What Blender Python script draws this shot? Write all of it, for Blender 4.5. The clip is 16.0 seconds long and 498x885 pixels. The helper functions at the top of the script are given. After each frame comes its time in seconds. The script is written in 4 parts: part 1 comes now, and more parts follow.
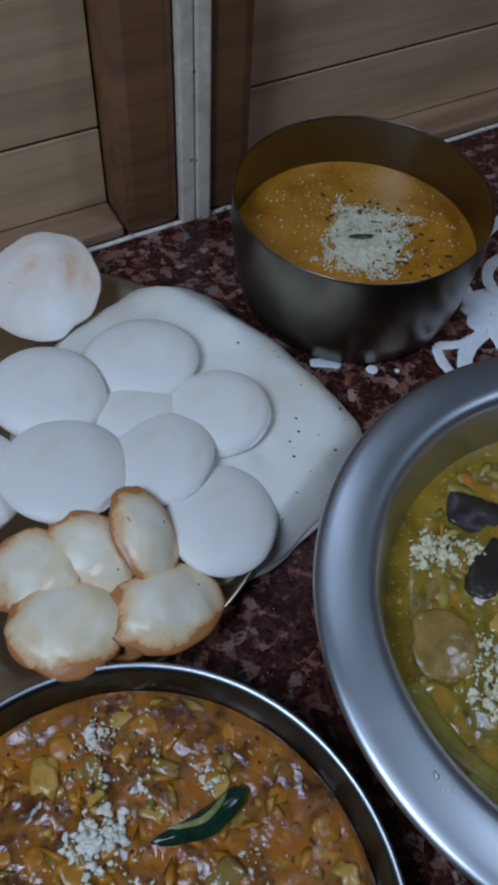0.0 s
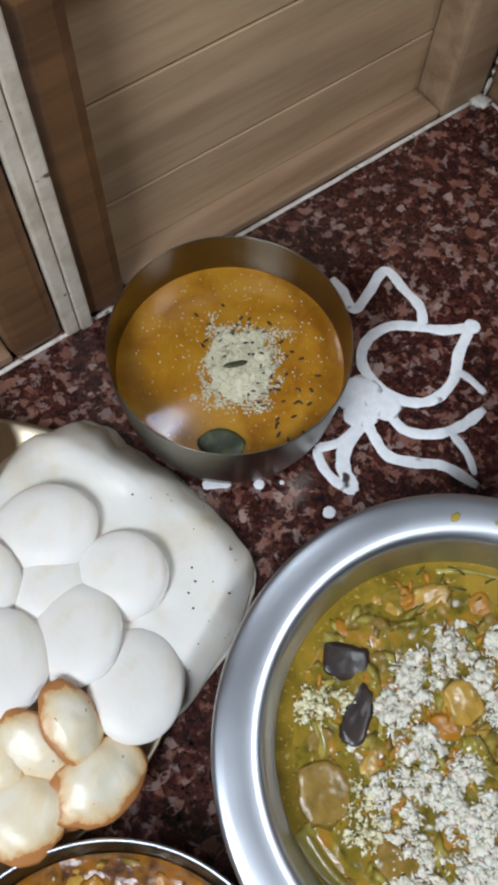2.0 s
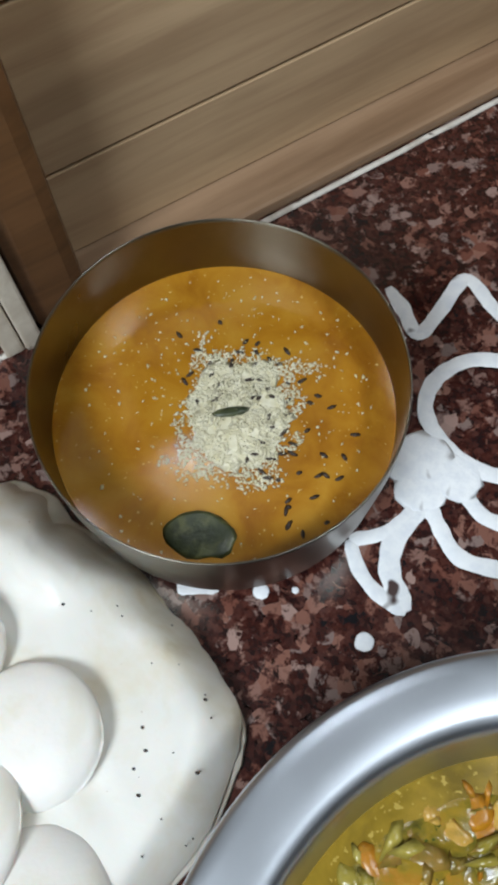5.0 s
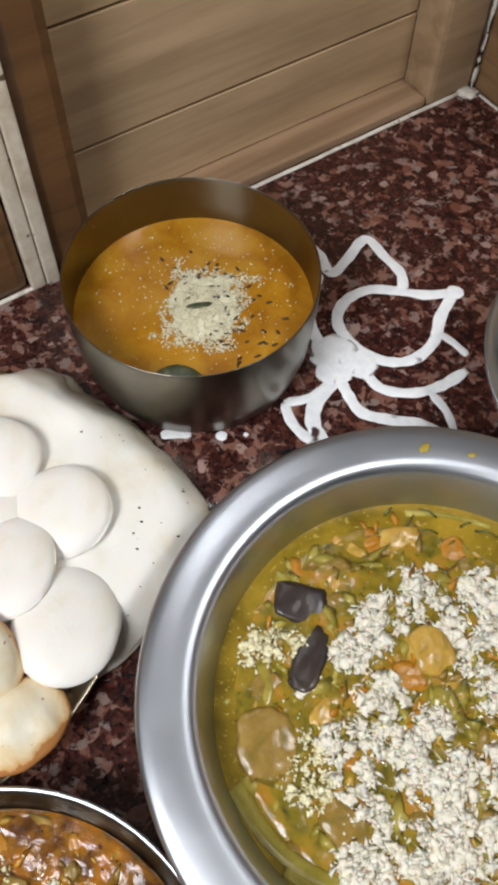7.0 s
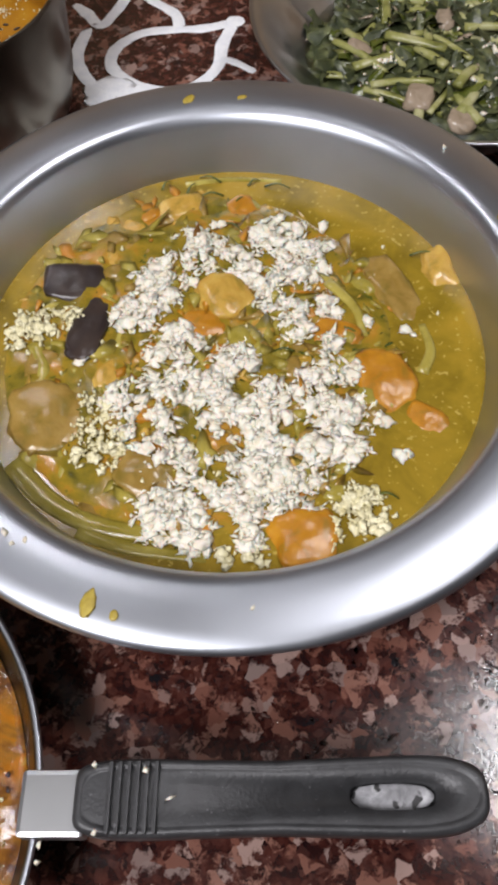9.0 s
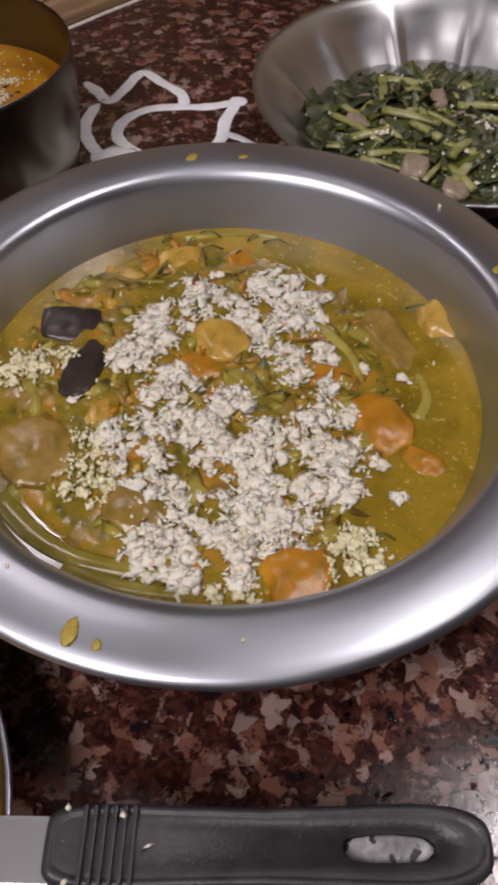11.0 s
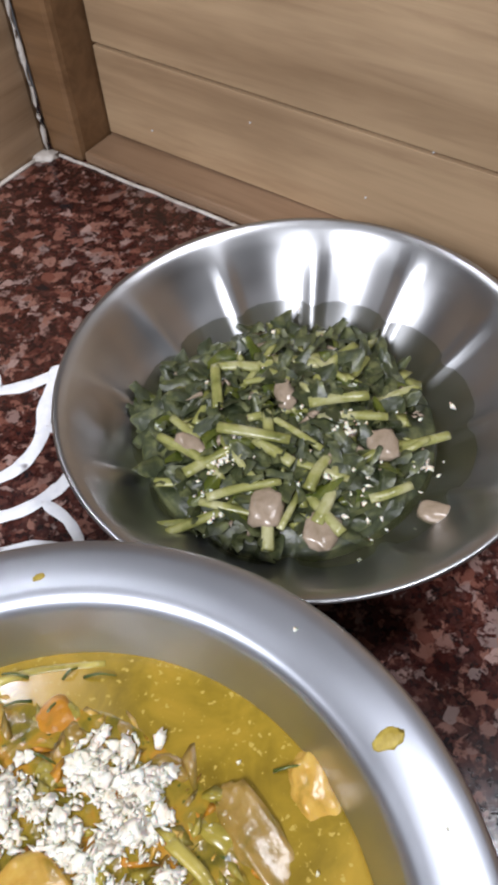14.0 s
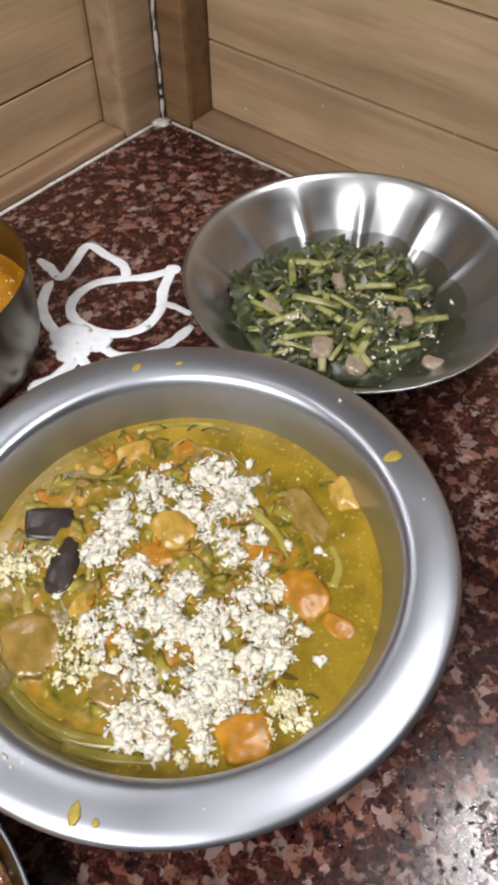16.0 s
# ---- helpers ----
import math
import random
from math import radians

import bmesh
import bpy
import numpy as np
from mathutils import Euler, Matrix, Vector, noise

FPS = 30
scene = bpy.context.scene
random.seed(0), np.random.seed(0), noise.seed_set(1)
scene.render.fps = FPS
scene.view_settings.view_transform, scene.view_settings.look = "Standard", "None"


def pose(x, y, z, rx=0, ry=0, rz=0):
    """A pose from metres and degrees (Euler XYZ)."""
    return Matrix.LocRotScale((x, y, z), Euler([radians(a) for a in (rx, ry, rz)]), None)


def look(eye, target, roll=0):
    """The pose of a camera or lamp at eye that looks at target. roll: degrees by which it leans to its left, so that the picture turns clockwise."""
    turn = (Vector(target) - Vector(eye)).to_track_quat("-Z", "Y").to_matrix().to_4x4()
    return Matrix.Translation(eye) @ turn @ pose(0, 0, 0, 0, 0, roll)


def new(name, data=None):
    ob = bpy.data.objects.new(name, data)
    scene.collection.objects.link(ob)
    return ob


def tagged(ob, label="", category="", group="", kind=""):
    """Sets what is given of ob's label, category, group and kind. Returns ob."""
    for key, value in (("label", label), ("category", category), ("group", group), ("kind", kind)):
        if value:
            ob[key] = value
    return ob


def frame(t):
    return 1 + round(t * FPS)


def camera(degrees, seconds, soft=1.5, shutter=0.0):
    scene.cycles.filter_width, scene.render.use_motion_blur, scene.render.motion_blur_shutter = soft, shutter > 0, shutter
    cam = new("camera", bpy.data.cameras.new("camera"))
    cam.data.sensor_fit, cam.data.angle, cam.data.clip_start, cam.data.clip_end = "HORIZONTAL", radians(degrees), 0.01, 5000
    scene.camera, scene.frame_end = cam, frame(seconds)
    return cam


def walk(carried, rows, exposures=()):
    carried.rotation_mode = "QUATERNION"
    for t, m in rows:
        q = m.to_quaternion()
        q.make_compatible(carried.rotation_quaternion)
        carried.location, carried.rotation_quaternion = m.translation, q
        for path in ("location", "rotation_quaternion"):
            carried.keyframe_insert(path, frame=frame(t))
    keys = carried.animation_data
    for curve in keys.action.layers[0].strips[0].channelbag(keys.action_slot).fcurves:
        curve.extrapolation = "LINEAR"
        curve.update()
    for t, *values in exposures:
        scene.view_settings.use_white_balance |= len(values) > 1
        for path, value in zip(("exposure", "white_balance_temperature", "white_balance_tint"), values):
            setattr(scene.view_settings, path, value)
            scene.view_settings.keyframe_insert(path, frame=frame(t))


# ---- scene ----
cam = camera(33.53, 16.0, soft=3.8)
PATH = [
    (0, (-0.1632, -0.2466, 0.4828), (-0.2311, 0.0356, 0.0756), 4.39),
    (0.5, (-0.1544, -0.2021, 0.5035), (-0.2133, 0.0417, 0.0710), 2.88),
    (1, (-0.1364, -0.1157, 0.5365), (-0.1799, 0.1212, 0.0980), 0.10),
    (1.5, (-0.1471, -0.0864, 0.6028), (-0.1853, 0.0951, 0.1385), -1.46),
    (2, (-0.1617, -0.0446, 0.6657), (-0.1808, 0.1406, 0.2017), 4.06),
    (2.5, (-0.1827, -0.0351, 0.6731), (-0.1876, 0.1443, 0.2064), 9.62),
    (3, (-0.1653, 0.0001, 0.6397), (-0.1851, 0.1800, 0.1737), 5.22),
    (3.5, (-0.1657, 0.0693, 0.5051), (-0.2006, 0.2370, 0.0354), 0.89),
    (3.7, (-0.1564, 0.0992, 0.4605), (-0.2077, 0.2576, -0.0110), -5.22),
    (5.8, (-0.1380, 0.0484, 0.4847), (-0.1998, 0.2435, 0.0286), -3.80),
    (6, (-0.1343, 0.0273, 0.4999), (-0.1834, 0.2220, 0.0420), -0.75),
    (6.5, (-0.1102, -0.0404, 0.5225), (-0.1619, 0.1770, 0.0753), -0.94),
    (7, (-0.0907, -0.1356, 0.5665), (-0.1373, 0.1087, 0.1328), 1.26),
    (7.5, (-0.0372, -0.2133, 0.5764), (-0.0668, 0.0434, 0.1484), 1.46),
    (8, (-0.0069, -0.2490, 0.5234), (-0.0302, -0.0010, 0.0898), 0.17),
    (8.5, (0.0052, -0.2746, 0.4361), (0.0002, -0.0069, 0.0139), -0.12),
    (8.7, (0.0179, -0.2694, 0.4135), (0.0073, -0.0143, -0.0164), -2.59),
    (10.8, (0.0156, -0.2895, 0.3775), (0.0085, 0.0171, -0.0167), 0.20),
    (11, (0.0156, -0.2899, 0.3779), (0.0109, 0.0171, -0.0167), 0.25),
    (11.5, (0.0280, -0.2725, 0.4017), (0.0281, 0.0328, 0.0058), -0.79),
    (12, (0.0455, -0.2410, 0.4220), (0.0626, 0.0515, 0.0169), 0.23),
    (12.5, (0.0729, -0.1846, 0.4848), (0.0990, 0.1130, 0.0838), -3.19),
    (13, (0.0992, -0.1550, 0.4997), (0.1125, 0.1547, 0.1073), -7.83),
    (13.3, (0.0832, -0.1571, 0.5077), (0.1215, 0.1619, 0.1246), -2.98),
    (13.5, (0.0984, -0.1225, 0.4988), (0.1240, 0.1876, 0.1074), -5.91),
    (14, (0.0949, -0.0458, 0.4260), (0.1166, 0.2597, 0.0308), -5.61),
    (14.5, (0.0962, -0.0361, 0.4182), (0.1289, 0.2649, 0.0203), -4.31),
    (15, (0.0872, -0.0440, 0.4157), (0.1137, 0.2486, 0.0111), -4.34),
    (15.5, (0.0458, -0.2359, 0.5511), (0.0740, 0.0839, 0.1678), -2.10),
    (16, (0.0328, -0.2780, 0.5276), (0.0488, 0.0355, 0.1384), -1.45),
]
EXPOSURES = [(0.0, -1.70, 5120, 11), (0.5, -1.66, 5120, 11), (1.0, -1.30, 5450, 13), (1.5, -0.75, 6000, 11), (2.0, -0.70, 6200, 12), (3.0, -0.66, 6250, 11), (3.5, -0.60, 6200, 8),
             (6.0, -0.45, 6550, 9), (7.0, -0.46, 6900, 14), (7.5, -0.44, 6850, 14), (8.0, -0.38, 6800, 15), (8.5, -0.28, 6800, 17), (9.5, -0.58, 6950, 22), (11.0, -0.95, 7200, 28), (12.0, -1.18, 7200, 25), (12.5, -1.02, 6950, 22), (12.9, -0.40, 6700, 21),
             (13.5, -0.15, 6600, 20), (14.0, -0.08, 6450, 19), (14.5, 0.04, 6350, 18), (15.2, 0.06, 6550, 17), (16.0, -0.22, 6950, 17)]
walk(cam, [(t, look(eye, target, roll)) for t, eye, target, roll in PATH], EXPOSURES)

# ---- light ----
world = bpy.data.worlds.new("room_air")
world.use_nodes = True
world.node_tree.nodes["Background"].inputs["Color"].default_value = (0.75, 0.85, 1.0, 1)
world.node_tree.nodes["Background"].inputs["Strength"].default_value = 0.025
scene.world = world


def lamp(name, place, target, power, size, colour):
    data = bpy.data.lights.new(name, "AREA")
    data.shape, data.size, data.energy, data.color = "DISK", size, power, colour
    ob = new(name, data)
    ob.matrix_world = look(place, target)
    return tagged(ob, "round white ceiling lamp, switched on", "lamp")


COOL = (0.90, 0.96, 1.0)
lamp("ceiling_lamp", (-0.62, 1.00, 1.88), (-0.1, 0.2, 0), 6, 0.11, COOL)
lamp("ceiling_lamp", (0.72, 0.14, 1.88), (0.1, 0.0, 0), 24, 0.32, COOL)
lamp("hanging_lamp", (-0.62, -0.80, 1.32), (0.0, 0.18, 0), 35, 0.60, COOL)


# ---- materials ----
def mat(name):
    m = bpy.data.materials.new(name)
    m.use_nodes = True
    nt = m.node_tree
    return m, nt, nt.nodes["Principled BSDF"]


def coords(nt, scale=(1, 1, 1), rot=(0, 0, 0)):
    tc, mp = nt.nodes.new("ShaderNodeTexCoord"), nt.nodes.new("ShaderNodeMapping")
    mp.inputs["Scale"].default_value, mp.inputs["Rotation"].default_value = scale, rot
    nt.links.new(tc.outputs["Object"], mp.inputs["Vector"])
    return mp.outputs["Vector"]


def noise_tex(nt, vec, scale, detail=4, rough=0.55, distort=0.0):
    n = nt.nodes.new("ShaderNodeTexNoise")
    n.inputs["Scale"].default_value, n.inputs["Detail"].default_value = scale, detail
    n.inputs["Roughness"].default_value, n.inputs["Distortion"].default_value = rough, distort
    nt.links.new(vec, n.inputs["Vector"])
    return n


def ramp(nt, fac, stops, interp="LINEAR"):
    r = nt.nodes.new("ShaderNodeValToRGB")
    r.color_ramp.interpolation = interp
    els = r.color_ramp.elements
    while len(els) < len(stops):
        els.new(0.5)
    for e, (p, c) in zip(els, stops):
        e.position, e.color = p, (*c, 1) if len(c) == 3 else c
    nt.links.new(fac, r.inputs["Fac"])
    return r.outputs["Color"]


def mix(nt, fac, a, b, blend="MIX"):
    n = nt.nodes.new("ShaderNodeMix")
    n.data_type, n.blend_type = "RGBA", blend
    for sock, v in ((n.inputs[0], fac), (n.inputs[6], a), (n.inputs[7], b)):
        if isinstance(v, (int, float)):
            sock.default_value = v
        elif isinstance(v, tuple):
            sock.default_value = (*v, 1)
        else:
            nt.links.new(v, sock)
    return n.outputs[2]


def bump(nt, bsdf, height, strength=0.3, dist=0.001, before=None):
    b = nt.nodes.new("ShaderNodeBump")
    b.inputs["Strength"].default_value, b.inputs["Distance"].default_value = strength, dist
    nt.links.new(height, b.inputs["Height"])
    if before:
        nt.links.new(before, b.inputs["Normal"])
    nt.links.new(b.outputs["Normal"], bsdf.inputs["Normal"])
    return b.outputs["Normal"]


def granite_mat():
    m, nt, p = mat("red_brown_granite")
    v = coords(nt)
    warp = noise_tex(nt, v, 90, 3)
    add = nt.nodes.new("ShaderNodeVectorMath")
    add.operation = "MULTIPLY_ADD"
    add.inputs[1].default_value = (0.008, 0.008, 0.008)
    nt.links.new(warp.outputs["Color"], add.inputs[0])
    nt.links.new(v, add.inputs[2])

    def cells(scale):
        n = nt.nodes.new("ShaderNodeTexVoronoi")
        n.inputs["Scale"].default_value = scale
        nt.links.new(add.outputs[0], n.inputs["Vector"])
        sep = nt.nodes.new("ShaderNodeSeparateColor")
        nt.links.new(n.outputs["Color"], sep.inputs[0])
        return sep.outputs[0], sep.outputs[1]

    big, big2 = cells(125)
    small, small2 = cells(330)
    ground = noise_tex(nt, v, 130, 6, 0.7, 0.3)
    base = ramp(nt, ground.outputs["Fac"], [(0.32, (0.005, 0.004, 0.005)), (0.46, (0.022, 0.006, 0.006)), (0.58, (0.055, 0.014, 0.010)), (0.72, (0.10, 0.032, 0.023))])
    base = mix(nt, 0.35, base, ramp(nt, small, [(0.0, (0.008, 0.005, 0.005)), (0.5, (0.05, 0.014, 0.010)), (1.0, (0.15, 0.06, 0.045))]))
    crystal = ramp(nt, big2, [(0.0, (0.15, 0.054, 0.037)), (0.5, (0.24, 0.118, 0.088)), (0.8, (0.20, 0.145, 0.132)), (1.0, (0.36, 0.235, 0.20))])
    ragged = noise_tex(nt, add.outputs[0], 88, 7, 0.68, 0.2)
    lift = nt.nodes.new("ShaderNodeMath")
    lift.operation = "MULTIPLY_ADD"
    lift.inputs[1].default_value = 0.20
    nt.links.new(big, lift.inputs[0])
    nt.links.new(ragged.outputs["Fac"], lift.inputs[2])
    col = mix(nt, ramp(nt, lift.outputs[0], [(0.625, (0, 0, 0)), (0.69, (1, 1, 1))]), base, crystal)
    col = mix(nt, ramp(nt, lift.outputs[0], [(0.40, (1, 1, 1)), (0.45, (0, 0, 0))]), col, (0.006, 0.006, 0.008))
    nt.links.new(col, p.inputs["Base Color"])
    wet = noise_tex(nt, v, 14, 4)
    nt.links.new(ramp(nt, wet.outputs["Fac"], [(0.35, (0.07,) * 3), (0.65, (0.20,) * 3)]), p.inputs["Roughness"])
    p.inputs["Specular IOR Level"].default_value = 0.5
    fine = noise_tex(nt, v, 700, 2)
    bump(nt, p, fine.outputs["Fac"], 0.12, 0.0006)
    return m


def steel_mat(name, colour, rough, stain=0.3, brushed=0.02):
    m, nt, p = mat(name)
    p.inputs["Metallic"].default_value = 1
    v = coords(nt)
    a = noise_tex(nt, v, 30, 5)
    b = noise_tex(nt, v, 9, 4, 0.6, 0.5)
    tone = tuple(c * (1 - 0.35 * stain) for c in colour)
    nt.links.new(ramp(nt, a.outputs["Fac"], [(0.3, tone), (0.6, colour)]), p.inputs["Base Color"])
    nt.links.new(ramp(nt, b.outputs["Fac"], [(0.3, (rough * 0.88,) * 3), (0.7, (rough * 1.15,) * 3)]), p.inputs["Roughness"])
    if brushed:
        fine = noise_tex(nt, coords(nt, (1, 1, 6)), 300, 2)
        bump(nt, p, fine.outputs["Fac"], brushed, 0.0003)
    return m


def wood_mat(name, light, dark, rough=0.42):
    m, nt, p = mat(name)
    v = coords(nt, (3.0, 40, 40))
    g = noise_tex(nt, v, 1.6, 6, 0.6, 0.6)
    f = noise_tex(nt, coords(nt, (14, 330, 330)), 1.0, 3)
    blot = noise_tex(nt, coords(nt, (4, 4, 9)), 1.5, 3)
    band = noise_tex(nt, coords(nt, (0.9, 16, 16)), 1.3, 3, 0.5, 0.4)
    info = nt.nodes.new("ShaderNodeObjectInfo")
    col = ramp(nt, g.outputs["Fac"], [(0.30, dark), (0.55, light), (0.75, tuple(min(1, c * 1.12) for c in light))])
    col = mix(nt, 0.14, col, ramp(nt, f.outputs["Fac"], [(0.35, dark), (0.6, light)]))
    col = mix(nt, 0.35, col, ramp(nt, blot.outputs["Fac"], [(0.35, (0.50, 0.47, 0.44)), (0.65, (1, 1, 1))]), "MULTIPLY")
    col = mix(nt, 0.5, col, ramp(nt, info.outputs["Random"], [(0, (0.78, 0.74, 0.71)), (1, (1.0, 1.0, 0.98))]), "MULTIPLY")
    col = mix(nt, 0.55, col, ramp(nt, band.outputs["Fac"], [(0.33, (0.60, 0.55, 0.50)), (0.52, (0.92, 0.91, 0.90)), (0.68, (1, 1, 1))]), "MULTIPLY")
    nt.links.new(col, p.inputs["Base Color"])
    p.inputs["Roughness"].default_value = rough
    bump(nt, p, f.outputs["Fac"], 0.15, 0.0005)
    return m


def spotted(name, stops, scale, rough=0.4, spots=None, relief=0.3, detail=5, distort=0.4, relief_scale=None, sss=0.0, spot_scale=300, coat=0.0):
    """A mottled surface from a noise ramp, with optional darker specks."""
    m, nt, p = mat(name)
    v = coords(nt)
    n = noise_tex(nt, v, scale, detail, 0.6, distort)
    col = ramp(nt, n.outputs["Fac"], stops)
    if spots:
        vo = nt.nodes.new("ShaderNodeTexNoise")
        vo.inputs["Scale"].default_value, vo.inputs["Detail"].default_value = spot_scale, 2
        nt.links.new(v, vo.inputs["Vector"])
        col = mix(nt, ramp(nt, vo.outputs["Fac"], [(spots[1], (0, 0, 0)), (spots[1] + 0.05, (1, 1, 1))]), col, spots[0])
    nt.links.new(col, p.inputs["Base Color"])
    p.inputs["Roughness"].default_value = rough
    if sss:
        p.inputs["Subsurface Weight"].default_value = sss
        p.inputs["Subsurface Radius"].default_value = (0.006, 0.004, 0.003)
    if coat:
        p.inputs["Coat Weight"].default_value, p.inputs["Coat Roughness"].default_value = coat, 0.06
    r = noise_tex(nt, v, relief_scale or scale * 3, 4)
    bump(nt, p, r.outputs["Fac"], relief, 0.001)
    return m


GRANITE = granite_mat()
STEEL = steel_mat("brushed_steel", (0.53, 0.56, 0.61), 0.36, stain=0.14)
STEEL_POT = steel_mat("dull_steel", (0.215, 0.195, 0.155), 0.30, stain=0.5)
STEEL_BOWL = steel_mat("polished_steel", (0.47, 0.48, 0.485), 0.33, stain=0.18, brushed=0)
STEEL_PAN = steel_mat("pan_steel", (0.16, 0.165, 0.155), 0.28)
PLATE = steel_mat("plate_metal", (0.52, 0.44, 0.32), 0.30)
WOOD = wood_mat("light_laminate", (0.60, 0.43, 0.26), (0.45, 0.305, 0.18))
WOOD_DARK = wood_mat("stained_wood", (0.21, 0.105, 0.045), (0.11, 0.055, 0.025))
WOOD_ROUND = wood_mat("orange_pine", (0.56, 0.34, 0.16), (0.42, 0.23, 0.10))
WOOD_PALE = wood_mat("pale_frame_wood", (0.47, 0.33, 0.205), (0.35, 0.235, 0.135))
WOOD_SILL = wood_mat("sill_wood", (0.40, 0.265, 0.165), (0.27, 0.165, 0.095))
WOOD_FRAME = wood_mat("frame_wood", (0.30, 0.175, 0.086), (0.19, 0.105, 0.05))
CAULK = spotted("old_white_sealant", [(0.3, (0.42, 0.37, 0.31)), (0.6, (0.70, 0.66, 0.60))], 60, 0.7, ((0.10, 0.07, 0.05), 0.66), 0.5, spot_scale=120)
STRIP_PAINT = spotted("worn_cream_paint", [(0.3, (0.50, 0.42, 0.32)), (0.6, (0.72, 0.65, 0.54))], 40, 0.6, ((0.12, 0.08, 0.05), 0.68), 0.4, spot_scale=90)
CHALK = spotted("white_paint", [(0.3, (0.74, 0.77, 0.82)), (0.6, (0.86, 0.88, 0.90))], 120, 0.45, ((0.05, 0.025, 0.022), 0.665), 0.4, spot_scale=42)
IDLI = spotted("steamed_rice_cake", [(0.28, (0.72, 0.67, 0.55)), (0.45, (0.80, 0.77, 0.72)), (0.7, (0.82, 0.80, 0.77))], 16, 0.46, None, 0.16, relief_scale=240, sss=0.35)
SHEET = spotted("white_flatbread", [(0.30, (0.60, 0.50, 0.32)), (0.43, (0.73, 0.68, 0.57)), (0.60, (0.79, 0.77, 0.72))], 18, 0.40, ((0.42, 0.33, 0.22), 0.76), 0.30, relief_scale=60, sss=0.25, spot_scale=300)
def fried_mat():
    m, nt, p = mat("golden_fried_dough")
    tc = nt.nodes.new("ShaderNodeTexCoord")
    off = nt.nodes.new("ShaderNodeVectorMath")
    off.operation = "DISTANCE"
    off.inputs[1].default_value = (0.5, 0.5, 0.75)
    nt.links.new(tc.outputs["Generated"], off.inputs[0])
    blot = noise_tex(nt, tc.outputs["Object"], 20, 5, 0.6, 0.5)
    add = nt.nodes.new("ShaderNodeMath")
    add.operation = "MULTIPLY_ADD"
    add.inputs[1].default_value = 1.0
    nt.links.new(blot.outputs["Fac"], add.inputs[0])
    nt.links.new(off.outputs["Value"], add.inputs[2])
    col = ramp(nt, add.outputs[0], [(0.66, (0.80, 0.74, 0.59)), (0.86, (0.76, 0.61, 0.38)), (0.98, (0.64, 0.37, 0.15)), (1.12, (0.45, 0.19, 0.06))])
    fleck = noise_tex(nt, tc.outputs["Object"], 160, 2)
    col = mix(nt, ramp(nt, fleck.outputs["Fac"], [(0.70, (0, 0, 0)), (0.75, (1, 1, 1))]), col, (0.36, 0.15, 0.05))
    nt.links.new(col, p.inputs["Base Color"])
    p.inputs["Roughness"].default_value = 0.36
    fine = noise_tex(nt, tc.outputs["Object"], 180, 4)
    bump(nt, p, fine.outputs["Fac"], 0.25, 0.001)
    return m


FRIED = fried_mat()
CREPE = spotted("white_crisp_disc", [(0.30, (0.72, 0.42, 0.22)), (0.42, (0.82, 0.70, 0.58)), (0.6, (0.86, 0.83, 0.78))], 16, 0.5, ((0.10, 0.07, 0.05), 0.75), 0.3, spot_scale=260)
BROTH = spotted("mustard_green_broth", [(0.30, (0.15, 0.098, 0.008)), (0.5, (0.26, 0.170, 0.015)), (0.7, (0.36, 0.222, 0.022))], 28, 0.17, ((0.42, 0.30, 0.06), 0.64), 0.10, spot_scale=330, relief_scale=120)
STEW = spotted("vegetable_mash", [(0.28, (0.06, 0.052, 0.008)), (0.42, (0.18, 0.135, 0.014)), (0.55, (0.29, 0.185, 0.018)), (0.64, (0.38, 0.18, 0.02)), (0.76, (0.44, 0.31, 0.07))], 55, 0.16, ((0.05, 0.07, 0.01), 0.66), 0.6, spot_scale=210, relief_scale=160)
RASAM = spotted("orange_lentil_soup", [(0.30, (0.27, 0.100, 0.006)), (0.5, (0.39, 0.172, 0.012)), (0.7, (0.46, 0.238, 0.026))], 30, 0.13, ((0.66, 0.48, 0.16), 0.70), 0.05, spot_scale=420, relief_scale=60)
CURRY = spotted("orange_brown_curry", [(0.28, (0.05, 0.022, 0.007)), (0.40, (0.14, 0.052, 0.012)), (0.50, (0.26, 0.11, 0.016)), (0.60, (0.36, 0.12, 0.008)), (0.72, (0.42, 0.25, 0.05))], 55, 0.09, ((0.08, 0.03, 0.01), 0.66), 0.9, spot_scale=150, relief_scale=190)
GREEN_WATER = spotted("murky_green_water", [(0.3, (0.030, 0.032, 0.012)), (0.7, (0.065, 0.066, 0.026))], 30, 0.05, None, 0.08)
GREEN_WATER.node_tree.nodes["Principled BSDF"].inputs["Alpha"].default_value = 0.4
COCONUT = spotted("grated_coconut", [(0.3, (0.71, 0.65, 0.49)), (0.6, (0.82, 0.78, 0.68))], 200, 0.6, None, 0.2, sss=0.5)
PASTE = spotted("wet_coconut_paste", [(0.3, (0.58, 0.53, 0.33)), (0.6, (0.75, 0.71, 0.55))], 160, 0.35, None, 0.3)
COCONUT_WET = spotted("soaked_coconut", [(0.3, (0.60, 0.53, 0.27)), (0.6, (0.78, 0.73, 0.50))], 200, 0.35, None, 0.3)
AUBERGINE = spotted("aubergine_skin", [(0.3, (0.014, 0.009, 0.009)), (0.7, (0.055, 0.036, 0.028))], 50, 0.32, None, 0.3)
PUMPKIN = spotted("cooked_pumpkin", [(0.32, (0.24, 0.135, 0.010)), (0.45, (0.40, 0.160, 0.008)), (0.7, (0.54, 0.25, 0.018))], 60, 0.30, None, 0.35, relief_scale=200, sss=0.08)
